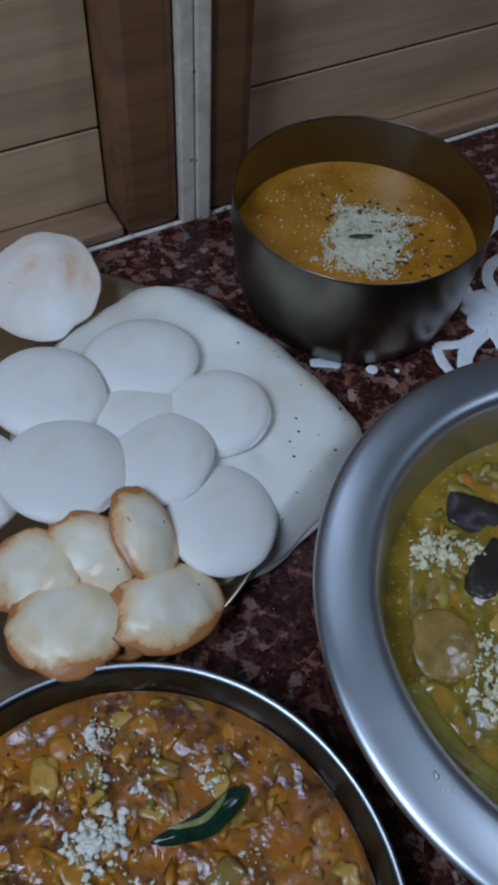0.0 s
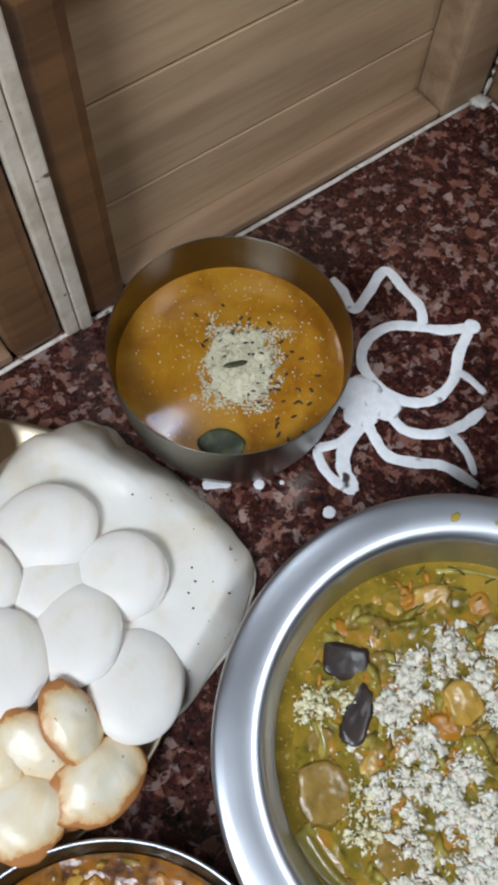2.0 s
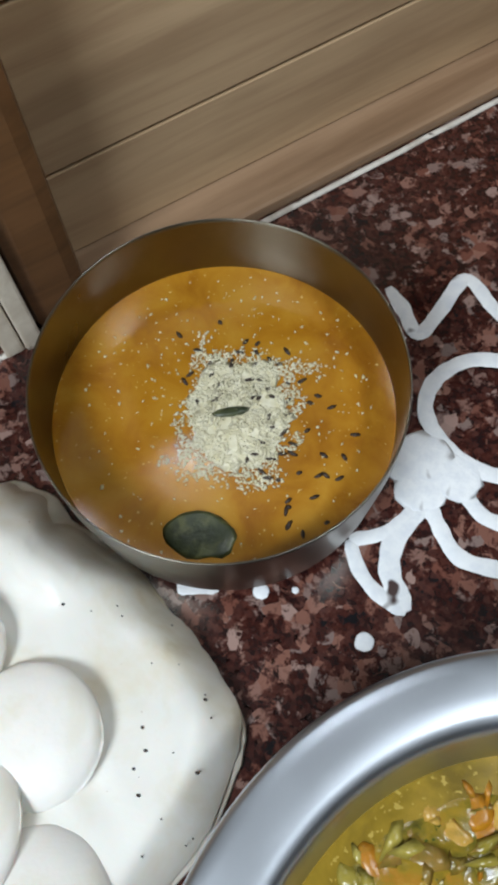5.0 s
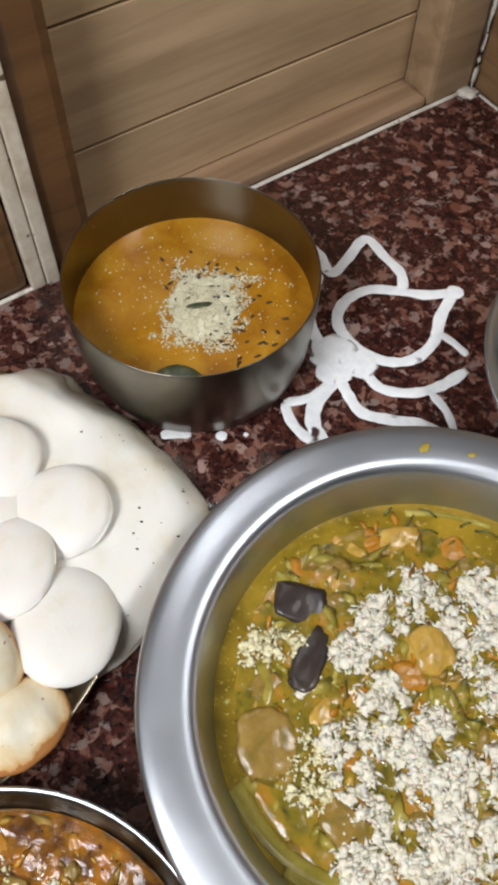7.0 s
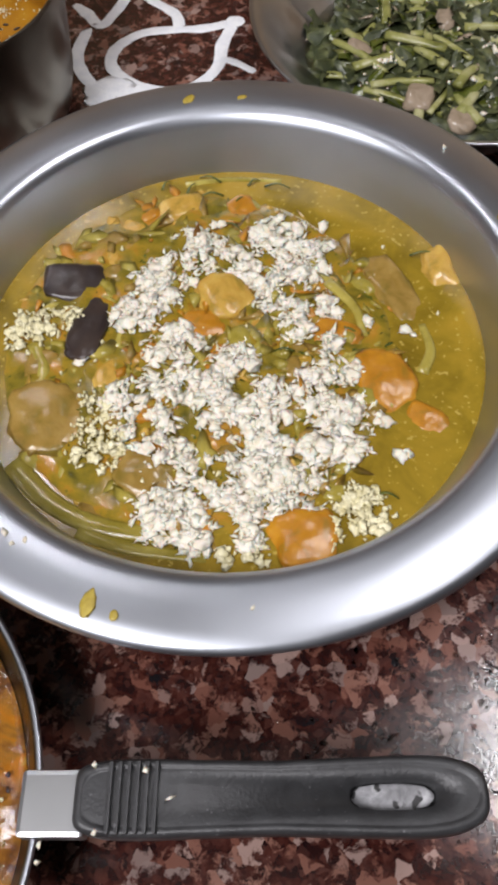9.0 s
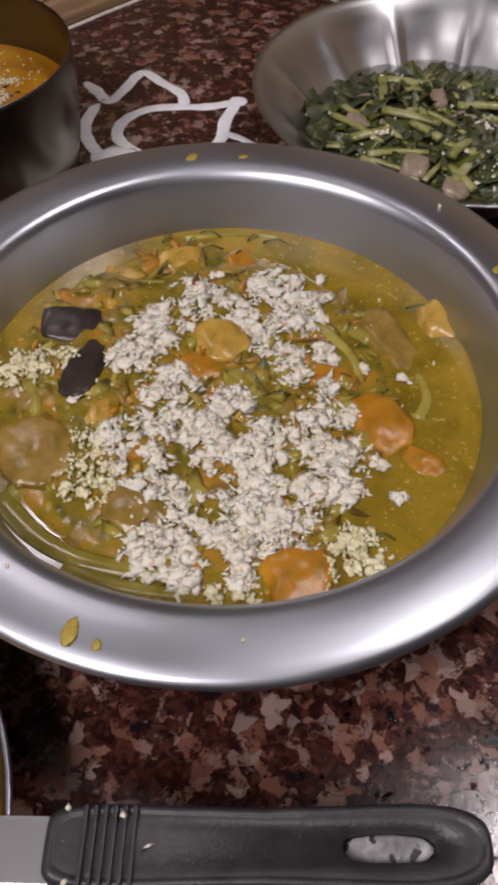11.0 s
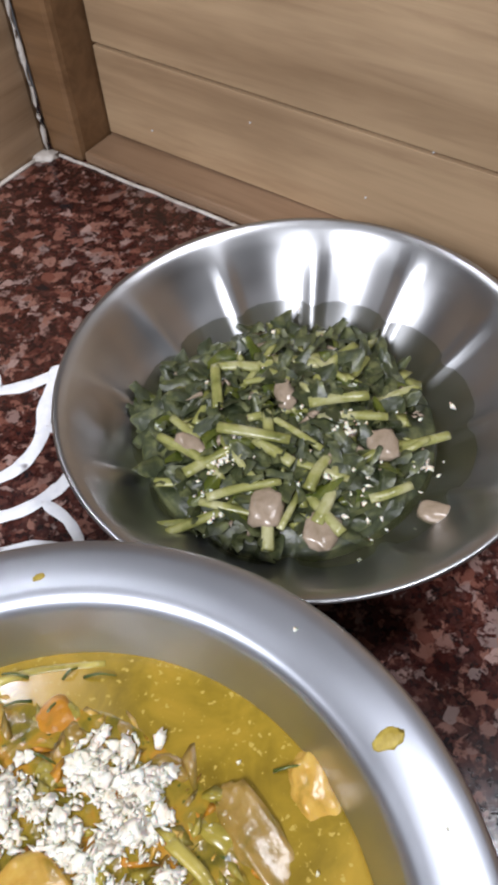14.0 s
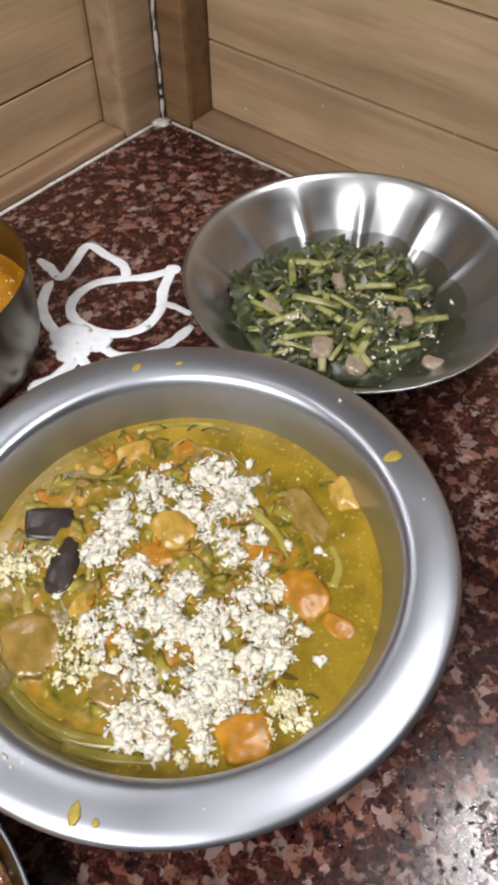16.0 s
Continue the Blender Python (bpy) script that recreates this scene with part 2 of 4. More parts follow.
SQUASH = spotted("cooked_yellow_squash", [(0.32, (0.26, 0.17, 0.02)), (0.46, (0.48, 0.28, 0.05)), (0.7, (0.60, 0.40, 0.09))], 60, 0.24, None, 0.35, relief_scale=200, sss=0.25)
TUBER = spotted("cooked_tuber", [(0.32, (0.17, 0.12, 0.015)), (0.48, (0.27, 0.165, 0.033)), (0.7, (0.37, 0.235, 0.065))], 60, 0.24, None, 0.35, relief_scale=200, sss=0.25)
BEAN = spotted("cooked_green_bean", [(0.3, (0.21, 0.16, 0.014)), (0.7, (0.42, 0.34, 0.075))], 60, 0.2, None, 0.3)
LEAF = spotted("cooked_dark_leaf", [(0.3, (0.012, 0.019, 0.009)), (0.5, (0.048, 0.058, 0.024)), (0.7, (0.15, 0.16, 0.062))], 90, 0.34, None, 0.5)
CHILLI = spotted("dark_chilli_skin", [(0.3, (0.004, 0.012, 0.007)), (0.6, (0.014, 0.040, 0.020)), (0.8, (0.05, 0.09, 0.035))], 60, 0.12, None, 0.3)
HERB = spotted("green_herb", [(0.3, (0.03, 0.05, 0.008)), (0.7, (0.12, 0.13, 0.02))], 90, 0.25, None, 0.4)
STEM = spotted("pale_green_stem", [(0.3, (0.10, 0.11, 0.022)), (0.5, (0.27, 0.27, 0.085)), (0.72, (0.48, 0.46, 0.28))], 45, 0.25, None, 0.3)
ONION = spotted("pinkish_shallot", [(0.3, (0.20, 0.15, 0.095)), (0.7, (0.42, 0.33, 0.25))], 60, 0.2, None, 0.3)
SEED = spotted("dark_seed", [(0.3, (0.012, 0.008, 0.006)), (0.7, (0.05, 0.025, 0.012))], 300, 0.5)
SMEAR = spotted("dried_yellow_smear", [(0.3, (0.30, 0.21, 0.02)), (0.7, (0.52, 0.40, 0.08))], 150, 0.4, None, 0.4)
PLASTIC = spotted("black_handle_plastic", [(0.3, (0.020, 0.020, 0.021)), (0.7, (0.042, 0.043, 0.045))], 80, 0.42, ((0.12, 0.12, 0.125), 0.70), 0.25, spot_scale=500, relief_scale=600)
SLOT_GREY = spotted("worn_grey_plastic", [(0.3, (0.10, 0.10, 0.105)), (0.55, (0.26, 0.26, 0.27)), (0.7, (0.42, 0.42, 0.43))], 130, 0.4, ((0.02, 0.02, 0.02), 0.60), 0.4, spot_scale=160)
WALL_PAINT = spotted("cream_wall_paint", [(0.3, (0.55, 0.53, 0.48)), (0.7, (0.64, 0.62, 0.57))], 3, 0.7)
DARK_WALL = spotted("pale_room_wall", [(0.3, (0.20, 0.20, 0.205)), (0.7, (0.26, 0.26, 0.265))], 3, 0.7)


def water_mat():
    m, nt, p = mat("clear_water")
    p.inputs["Transmission Weight"].default_value, p.inputs["Roughness"].default_value = 1, 0.02
    p.inputs["IOR"].default_value = 1.33
    return m


WATER = water_mat()


# ---- mesh helpers ----
def part(name, bm, material, parent=None, label="", smooth=True, kind=""):
    me = bpy.data.meshes.new(name)
    bmesh.ops.recalc_face_normals(bm, faces=bm.faces[:])
    bm.to_mesh(me)
    bm.free()
    me.materials.append(material)
    if smooth:
        me.polygons.foreach_set("use_smooth", [True] * len(me.polygons))
    ob = new(name, me)
    ob.parent = parent
    return tagged(ob, label, kind=kind)


def thing(name, place, label, category, group="", turn=0):
    ob = new(name)
    ob.empty_display_size = 0.02
    ob.matrix_world = pose(*place, 0, 0, turn)
    return tagged(ob, label, category, group)


def box_into(bm, x0, y0, z0, x1, y1, z1, bevel=0.0):
    made = bmesh.ops.create_cube(bm, size=1)["verts"]
    for v in made:
        v.co = Vector(((x0 + x1) / 2 + v.co.x * (x1 - x0), (y0 + y1) / 2 + v.co.y * (y1 - y0), (z0 + z1) / 2 + v.co.z * (z1 - z0)))
    if bevel:
        edges = {e for v in made for e in v.link_edges}
        bmesh.ops.bevel(bm, geom=list(edges), offset=bevel, segments=2, affect="EDGES", profile=0.6)
    return bm


def box(x0, y0, z0, x1, y1, z1, bevel=0.0):
    return box_into(bmesh.new(), x0, y0, z0, x1, y1, z1, bevel)


def lathe(profile, n=96, wobble=0.0, flutes=None):
    """A closed profile of (radius, height) turned about z. flutes: a function of (angle, height) that adds to the radius."""
    bm = bmesh.new()
    rings = []
    for r, z in profile:
        if r < 1e-6:
            rings.append([bm.verts.new((0, 0, z))])
            continue
        ring = []
        for i in range(n):
            a = 2 * math.pi * i / n
            rr = r + wobble * noise.noise(Vector((math.cos(a) * 1.3, math.sin(a) * 1.3, z * 8)))
            if flutes:
                rr += flutes(a, z)
            ring.append(bm.verts.new((rr * math.cos(a), rr * math.sin(a), z)))
        rings.append(ring)
    for a, b in zip(rings, rings[1:]):
        if len(a) == 1 and len(b) == 1:
            continue
        for i in range(n):
            j = (i + 1) % n
            if len(a) == 1:
                bm.faces.new((a[0], b[i], b[j]))
            elif len(b) == 1:
                bm.faces.new((a[i], b[0], a[j]))
            else:
                bm.faces.new((a[i], b[i], b[j], a[j]))
    return bm


def rounded(points, steps=4):
    """A smooth line through points (Catmull-Rom)."""
    pts = [Vector(p) for p in points]
    pts = [2 * pts[0] - pts[1], *pts, 2 * pts[-1] - pts[-2]]
    out = []
    for p0, p1, p2, p3 in zip(pts, pts[1:], pts[2:], pts[3:]):
        for i in range(steps):
            t = i / steps
            out.append(0.5 * (2 * p1 + (p2 - p0) * t + (2 * p0 - 5 * p1 + 4 * p2 - p3) * t * t + (3 * p1 - p0 - 3 * p2 + p3) * t ** 3))
    return out + [pts[-2]]


def blob(rx, ry, rz, lumps=0.12, freq=2.0, seed=0, level=3, flat=0.0):
    """A lumpy rounded body; flat above 0 squares it off towards a cut piece."""
    bm = bmesh.new()
    bmesh.ops.create_icosphere(bm, subdivisions=level, radius=1)
    off = Vector((seed * 3.7, seed * 1.3, seed * 2.9))
    for v in bm.verts:
        d = v.co.normalized()
        if flat:
            k = max(abs(d.x), abs(d.y), abs(d.z))
            d = d.lerp(d / k * 0.85, flat)
        d = d * (1 + lumps * noise.noise(d * freq + off) + lumps * 0.4 * noise.noise(d * freq * 3 + off))
        v.co = Vector((d.x * rx, d.y * ry, d.z * rz))
    return bm


def tube_into(bm, line, radius, sides=7, taper=0.0, flat=1.0):
    rings = []
    for i, p in enumerate(line):
        d = (line[min(i + 1, len(line) - 1)] - line[max(i - 1, 0)]).normalized()
        side = d.cross(Vector((0, 0, 1)))
        side = side.normalized() if side.length > 1e-4 else Vector((1, 0, 0))
        up = side.cross(d)
        r = radius * (1 - taper * i / (len(line) - 1))
        rings.append([bm.verts.new(p + side * r * math.cos(2 * math.pi * k / sides) + up * r * flat * math.sin(2 * math.pi * k / sides)) for k in range(sides)])
    for a, b in zip(rings, rings[1:]):
        for k in range(sides):
            bm.faces.new((a[k], a[(k + 1) % sides], b[(k + 1) % sides], b[k]))
    bm.faces.new(rings[0][::-1])
    bm.faces.new(rings[-1])
    return bm


def tube(line, radius, sides=7, taper=0.0, flat=1.0):
    return tube_into(bmesh.new(), line, radius, sides, taper, flat)


CRUMB = [Vector(c) for c in ((1, 0, 0), (-1, 0, 0), (0, 1, 0), (0, -1, 0), (0, 0, 1), (0, 0, -1))]
CRUMB_FACES = [(i, j, k) for i in (0, 1) for j in (2, 3) for k in (4, 5)]


def crumbs(places, rng, lo=0.0008, hi=0.0022, shred=False):
    """Small torn flakes, each an uneven little solid, at the places."""
    verts, faces = [], []
    for p in places:
        s = rng.uniform(lo, hi)
        m = Euler([rng.uniform(0, 6.28) for _ in range(3)]).to_matrix() @ Matrix.Diagonal((s * rng.uniform(0.8, 1.7), s, s * rng.uniform(0.5, 0.9)))
        if shred:
            m = Euler((rng.uniform(-0.35, 0.35), rng.uniform(-0.35, 0.35), rng.uniform(0, 6.28))).to_matrix() @ Matrix.Diagonal((s * rng.uniform(1.2, 2.6), s * rng.uniform(0.6, 1.0), s * 0.32))
        k = len(verts)
        verts += [Vector(p) + m @ (c + Vector([rng.uniform(-0.45, 0.45) for _ in range(3)])) for c in CRUMB]
        faces += [tuple(k + i for i in f) for f in CRUMB_FACES]
    bm = bmesh.new()
    vs = [bm.verts.new(v) for v in verts]
    for f in faces:
        bm.faces.new([vs[i] for i in f])
    return bm


def ico_template(level):
    bm = bmesh.new()
    bmesh.ops.create_icosphere(bm, subdivisions=level, radius=1)
    bm.verts.index_update()
    out = [v.co.copy() for v in bm.verts], [tuple(v.index for v in f.verts) for f in bm.faces]
    bm.free()
    return out


ICO_VERTS, ICO_FACES = ico_template(2)


def clumps(places, rng, lo, hi, flat=0.34, ragged=1.0):
    """Knobbly torn lumps of packed shreds, one at each place."""
    verts, faces = [], []
    for p in places:
        s, k, off = rng.uniform(lo, hi), len(verts), Vector([rng.uniform(0, 90) for _ in range(3)])
        m = Euler((rng.uniform(-0.4, 0.4), rng.uniform(-0.4, 0.4), rng.uniform(0, 6.28))).to_matrix() @ Matrix.Diagonal((s * rng.uniform(0.8, 1.5), s, s * flat))
        for c in ICO_VERTS:
            verts.append(Vector(p) + m @ (c * (1 + ragged * noise.noise(c * 1.7 + off) + 0.45 * noise.noise(c * 4.1 + off))))
        faces += [tuple(k + i for i in f) for f in ICO_FACES]
    me = bpy.data.meshes.new("clumps")
    me.from_pydata(verts, [], faces)
    bm = bmesh.new()
    bm.from_mesh(me)
    bpy.data.meshes.remove(me)
    return bm


def disc(radius, relief, rings=26, n=72, edge=0.0):
    """A round surface with relief(x, y) for its height, closed below."""
    bm = bmesh.new()
    rows = [[bm.verts.new((0, 0, relief(0, 0)))]]
    for j in range(1, rings + 1):
        r = radius * j / rings
        rows.append([bm.verts.new((r * math.cos(2 * math.pi * i / n), r * math.sin(2 * math.pi * i / n),
                                   (relief(r * math.cos(2 * math.pi * i / n), r * math.sin(2 * math.pi * i / n)) if j < rings else edge))) for i in range(n)])
    for i in range(n):
        bm.faces.new((rows[0][0], rows[1][i], rows[1][(i + 1) % n]))
    for a, b in zip(rows[1:], rows[2:]):
        for i in range(n):
            bm.faces.new((a[i], b[i], b[(i + 1) % n], a[(i + 1) % n]))
    return bm


# ---- structure ----
def build_room():
    counter = tagged(part("countertop", box(-1.5, -0.75, -0.03, 1.2, 0.75, 0.0, 0.002), GRANITE, smooth=False), "polished red-brown granite countertop, damp in places", "countertop", kind="structure")
    tagged(part("counter_base", box(-1.46, -0.70, -0.87, 1.16, 0.71, -0.03), WALL_PAINT, smooth=False), "plain cream base under the countertop", "counter base", kind="structure")
    tagged(part("floor", box(-2.6, -2.6, -0.95, 2.6, 2.6, -0.87), DARK_WALL, smooth=False), "plain pale kitchen floor", "floor", kind="structure")
    tagged(part("ceiling", box(-2.6, -2.6, 1.90, 2.6, 2.6, 1.98), WALL_PAINT, smooth=False), "plain pale ceiling", "ceiling", kind="structure")
    for name, b in (("wall_north", (-2.6, 2.6, -0.95, 2.6, 2.7, 1.98)), ("wall_south", (-2.6, -2.7, -0.95, 2.6, -2.6, 1.98)),
                    ("wall_east", (2.6, -2.7, -0.95, 2.7, 2.7, 1.98)), ("wall_west", (-2.7, -2.7, -0.95, -2.6, 2.7, 1.98))):
        tagged(part(name, box(*b), DARK_WALL, smooth=False), "plain pale painted kitchen wall", "wall", kind="structure")
    return counter


WALL_TOP = 0.37


CORNER = Vector((-0.012, 0.6547, 0))
WAY = {"left": Vector((math.cos(radians(225)), math.sin(radians(225)), 0)), "right": Vector((math.cos(radians(-44)), math.sin(radians(-44)), 0))}
OUT = {"left": Vector((-0.7071, 0.7071, 0)), "right": Vector((0.6947, 0.7193, 0))}


def at_wall(side, s, off=0.0, z=0.0):
    """A place s metres from the corner along a screen, off metres out of the niche."""
    return CORNER + WAY[side] * s + OUT[side] * off + Vector((0, 0, z))


def wood_screen(name, side, end, panels, posts, joints, label):
    """A low panelled wooden screen: recessed planks between frame posts, on a sill. Stretches are metres from the corner."""
    root = tagged(new(name), label, "wall", kind="structure")
    mirror = side == "left"
    root.matrix_world = Matrix.Translation(at_wall(side, end if mirror else 0)) @ pose(0, 0, 0, 0, 0, 45 if mirror else -44)

    def span(a, b):
        return (end - b, end - a) if mirror else (a, b)

    depth = 0.038
    lo, hi = span(-0.03, end)
    part("backing", box(lo, depth + 0.012, 0, hi, depth + 0.03, WALL_TOP), WOOD_DARK, root, smooth=False)
    part("top_rail", box(lo, 0.0, WALL_TOP - 0.03, hi, depth + 0.032, WALL_TOP + 0.004, 0.003), WOOD_FRAME, root, smooth=False)
    for a, b in panels:
        a, b = span(a, b)
        part("sill", box(a - 0.001, 0.002, 0, b + 0.001, depth + 0.0115, 0.011, 0.003), WOOD_SILL, root, smooth=False)
        z = 0.0125
        for top in (*joints, WALL_TOP - 0.031):
            part("plank", box(a, depth, z, b, depth + 0.0115, top, 0.0009), WOOD, root, smooth=False)
            z = top + 0.0030
    for a, b, material in posts:
        edge = 0.006 if a == 0 else (0.018 if material is WOOD_ROUND else 0.010)
        a, b = span(a, b)
        part("post", box(a, 0.0, 0.0, b, depth + 0.0115, WALL_TOP - 0.0305, edge), material, root, smooth=False)
    return root


def sealant(name, line, radius, label):
    pts = rounded(line, 8)
    rng = random.Random(4)
    pts = [p + Vector((rng.uniform(-1, 1), rng.uniform(-1, 1), rng.uniform(-0.5, 0.5))) * radius * 0.22 for p in pts]
    return tagged(part(name, tube(pts, radius, 8, 0, 0.6), CAULK), label, "sealant", kind="structure")


build_room()
wood_screen("wall_screen_1", "left", 1.1, [(0.062, 0.438), (0.560, 0.94)], [(0, 0.060, WOOD_PALE), (0.440, 0.4805, WOOD_DARK), (0.5075, 0.558, WOOD_DARK), (0.942, 1.0, WOOD_FRAME)], (0.083, 0.195),
            "low wooden screen of light planks in brown frames")
wood_screen("wall_screen_2", "right", 1.1, [(0.045, 0.434), (0.512, 0.95)], [(0, 0.043, WOOD_FRAME), (0.436, 0.510, WOOD_ROUND), (0.952, 1.0, WOOD_FRAME)], (0.092, 0.204),
            "low wooden screen of light planks in pale frames")


def cover_strip():
    root = tagged(new("trim"), "worn cream-painted cover strip between two wooden posts", "trim", kind="structure")
    root.matrix_world = Matrix.Translation(at_wall("left", 0.507)) @ pose(0, 0, 0, 0, 0, 45)
    part("strip_half", box(0.0, -0.004, 0.0, 0.0125, 0.04, WALL_TOP - 0.031, 0.002), STRIP_PAINT, root, smooth=False)
    part("strip_half", box(0.0135, -0.006, 0.0, 0.026, 0.04, WALL_TOP - 0.031, 0.002), STRIP_PAINT, root, smooth=False)


cover_strip()
sealant("trim_joint", [at_wall("left", s, -0.001, 0.001) for s in (0.01, 0.2, 0.4, 0.6, 0.8, 1.0)], 0.0024, "cracked white sealant along the wooden screen's foot")
sealant("trim_joint", [at_wall("right", s, -0.001, 0.001) for s in (0.01, 0.2, 0.4, 0.6, 0.8, 1.0)], 0.0019, "cracked white sealant along the wooden screen's foot")
sealant("trim_joint", [CORNER + Vector((0.0, -0.0062, z)) for z in (0.0, 0.1, 0.2, 0.28)], 0.0026, "white sealant bead in the screens' corner")
part("corner_blob", blob(0.013, 0.009, 0.004, 0.35, 2.5, 3), CAULK, None, "smeared white sealant in the corner", kind="structure").matrix_world = Matrix.Translation(CORNER + Vector((-0.004, -0.010, 0.001)))


# ---- the painted drawing on the stone ----
def stroke(line, width, parent, rng):
    pts = rounded([(x, y, 0) for x, y in line], 8)
    bm = bmesh.new()
    rows = []
    for i, p in enumerate(pts):
        d = (pts[min(i + 1, len(pts) - 1)] - pts[max(i - 1, 0)]).normalized()
        n = Vector((-d.y, d.x, 0))
        end = min(1.0, 0.55 + 0.45 * min(i, len(pts) - 1 - i) / 2)
        w = width * end * (1 + 0.22 * noise.noise(p * 120 + Vector((rng, 0, 0))))
        rows.append([bm.verts.new(p + n * w * k + Vector((0, 0, h))) for k, h in ((0.5, 0.0001), (0.42, 0.0004), (0, 0.0005), (-0.42, 0.0004), (-0.5, 0.0001))])
    for a, b in zip(rows, rows[1:]):
        for k in range(4):
            bm.faces.new((a[k], a[k + 1], b[k + 1], b[k]))
    bm.faces.new(rows[0])
    bm.faces.new(rows[-1][::-1])
    return part("stroke", bm, CHALK, parent)


def painted_flower():
    root = thing("floor_drawing", (0, 0, 0), "white painted lotus drawing on the granite countertop", "drawing")
    U = 1.3
    strokes = (
        (((-0.1075, 0.308), (-0.098, 0.297), (-0.0885, 0.2845), (-0.080, 0.300), (-0.0702, 0.3215), (-0.055, 0.308), (-0.042, 0.295), (-0.0385, 0.2795)), 0.0066),
        (((-0.0045, 0.2855), (-0.024, 0.2795), (-0.042, 0.279), (-0.062, 0.2755), (-0.076, 0.262), (-0.0785, 0.245), (-0.0685, 0.230), (-0.052, 0.2205), (-0.037, 0.2195), (-0.0235, 0.226), (-0.0135, 0.2425), (-0.0115, 0.263), (-0.0045, 0.2855)), 0.0068),
        (((-0.0550, 0.2075), (-0.043, 0.1975), (-0.024, 0.198), (-0.006, 0.2075), (0.009, 0.223)), 0.0066),
        (((-0.0110, 0.2490), (-0.001, 0.243), (0.0085, 0.235)), 0.0048),
        (((-0.0740, 0.2060), (-0.064, 0.190), (-0.0524, 0.177), (-0.0335, 0.1755), (-0.015, 0.1765), (0.008, 0.1665)), 0.0066),
        (((-0.1012, 0.1738), (-0.0869, 0.1805), (-0.072, 0.197)), 0.0055),
        (((-0.1012, 0.1738), (-0.0938, 0.1608), (-0.083, 0.1520), (-0.071, 0.1478)), 0.0060),
        (((-0.0710, 0.1480), (-0.081, 0.1635), (-0.081, 0.180), (-0.071, 0.200)), 0.0085),
        (((-0.0129, 0.2018), (-0.001, 0.189), (0.0058, 0.174)), 0.0048),
        (((-0.0960, 0.282), (-0.100, 0.257), (-0.094, 0.235), (-0.078, 0.213)), 0.0070),
        (((-0.1701, 0.1347), (-0.163, 0.1375), (-0.1522, 0.1394)), 0.0060),
    )
    for i, (line, w) in enumerate(strokes):
        stroke([(x * U, y * U) for x, y in line], w * U * 1.13, root, i * 7.1)
    for x, y, rx, ry, turn in ((-0.076, 0.219, 0.015, 0.012, 20), (-0.062, 0.214, 0.012, 0.010, -10), (-0.074, 0.204, 0.010, 0.009, 0)):
        heart = part("painted_patch", blob(rx * U * 1.2, ry * U * 1.2, 0.0006, 0.25, 1.8, x * 90), CHALK, root)
        heart.matrix_basis = pose(x * U, y * U, 0.0003, 0, 0, turn)
    for x, y, r in ((-0.1195, 0.1460, 0.0016), (-0.0862, 0.1313, 0.0042), (-0.134, 0.142, 0.0035), (-0.004, 0.286, 0.0058)):
        dot = part("painted_dot", blob(r * U, r * U, 0.0006, 0.15, 1.8, x * 70), CHALK, root)
        dot.matrix_basis = pose(x * U, y * U, 0.0004)


painted_flower()


# ---- the wide-rimmed bowl and its vegetable stew ----
def wide_bowl():
    root = thing("serving_bowl", (0, 0, 0), "large brushed-steel serving bowl with a broad flat rim, full of stew", "bowl")
    prof = [(0, 0.006), (0.098, 0.006), (0.112, 0.012), (0.126, 0.034), (0.1365, 0.064), (0.1405, 0.080), (0.1425, 0.0845), (0.1460, 0.0868), (0.1505, 0.0876), (0.1585, 0.0876), (0.1670, 0.0870),
            (0.1731, 0.0862), (0.1756, 0.0850), (0.1766, 0.0832), (0.1761, 0.0815), (0.1741, 0.0812), (0.1726, 0.0835), (0.1690, 0.0850), (0.1585, 0.0858), (0.149, 0.0855), (0.1440, 0.083),
            (0.1415, 0.078), (0.1375, 0.062), (0.127, 0.032), (0.113, 0.009), (0.099, 0.0012), (0.09, 0.0), (0, 0.0)]
    part("bowl_shell", lathe(prof, 144, 0.0006), STEEL, root)
    for x, y, rx, ry, turn in ((-0.0266, 0.1548, 0.0045, 0.0028, 60), (0.0049, 0.1562, 0.003, 0.0018, 20), (-0.0538, -0.156, 0.0030, 0.0062, -10), (-0.043, -0.161, 0.0018, 0.0022, 0),
                               (0.1463, 0.0562, 0.0068, 0.0042, 15)):
        sm = part("food_smear", blob(rx, ry, 0.0006, 0.3, 2, x * 50), SMEAR, root, "dried yellow smear of stew")
        sm.matrix_basis = pose(x, y, 0.0876, 0, 0, turn)


wide_bowl()
SOUP = 0.0525


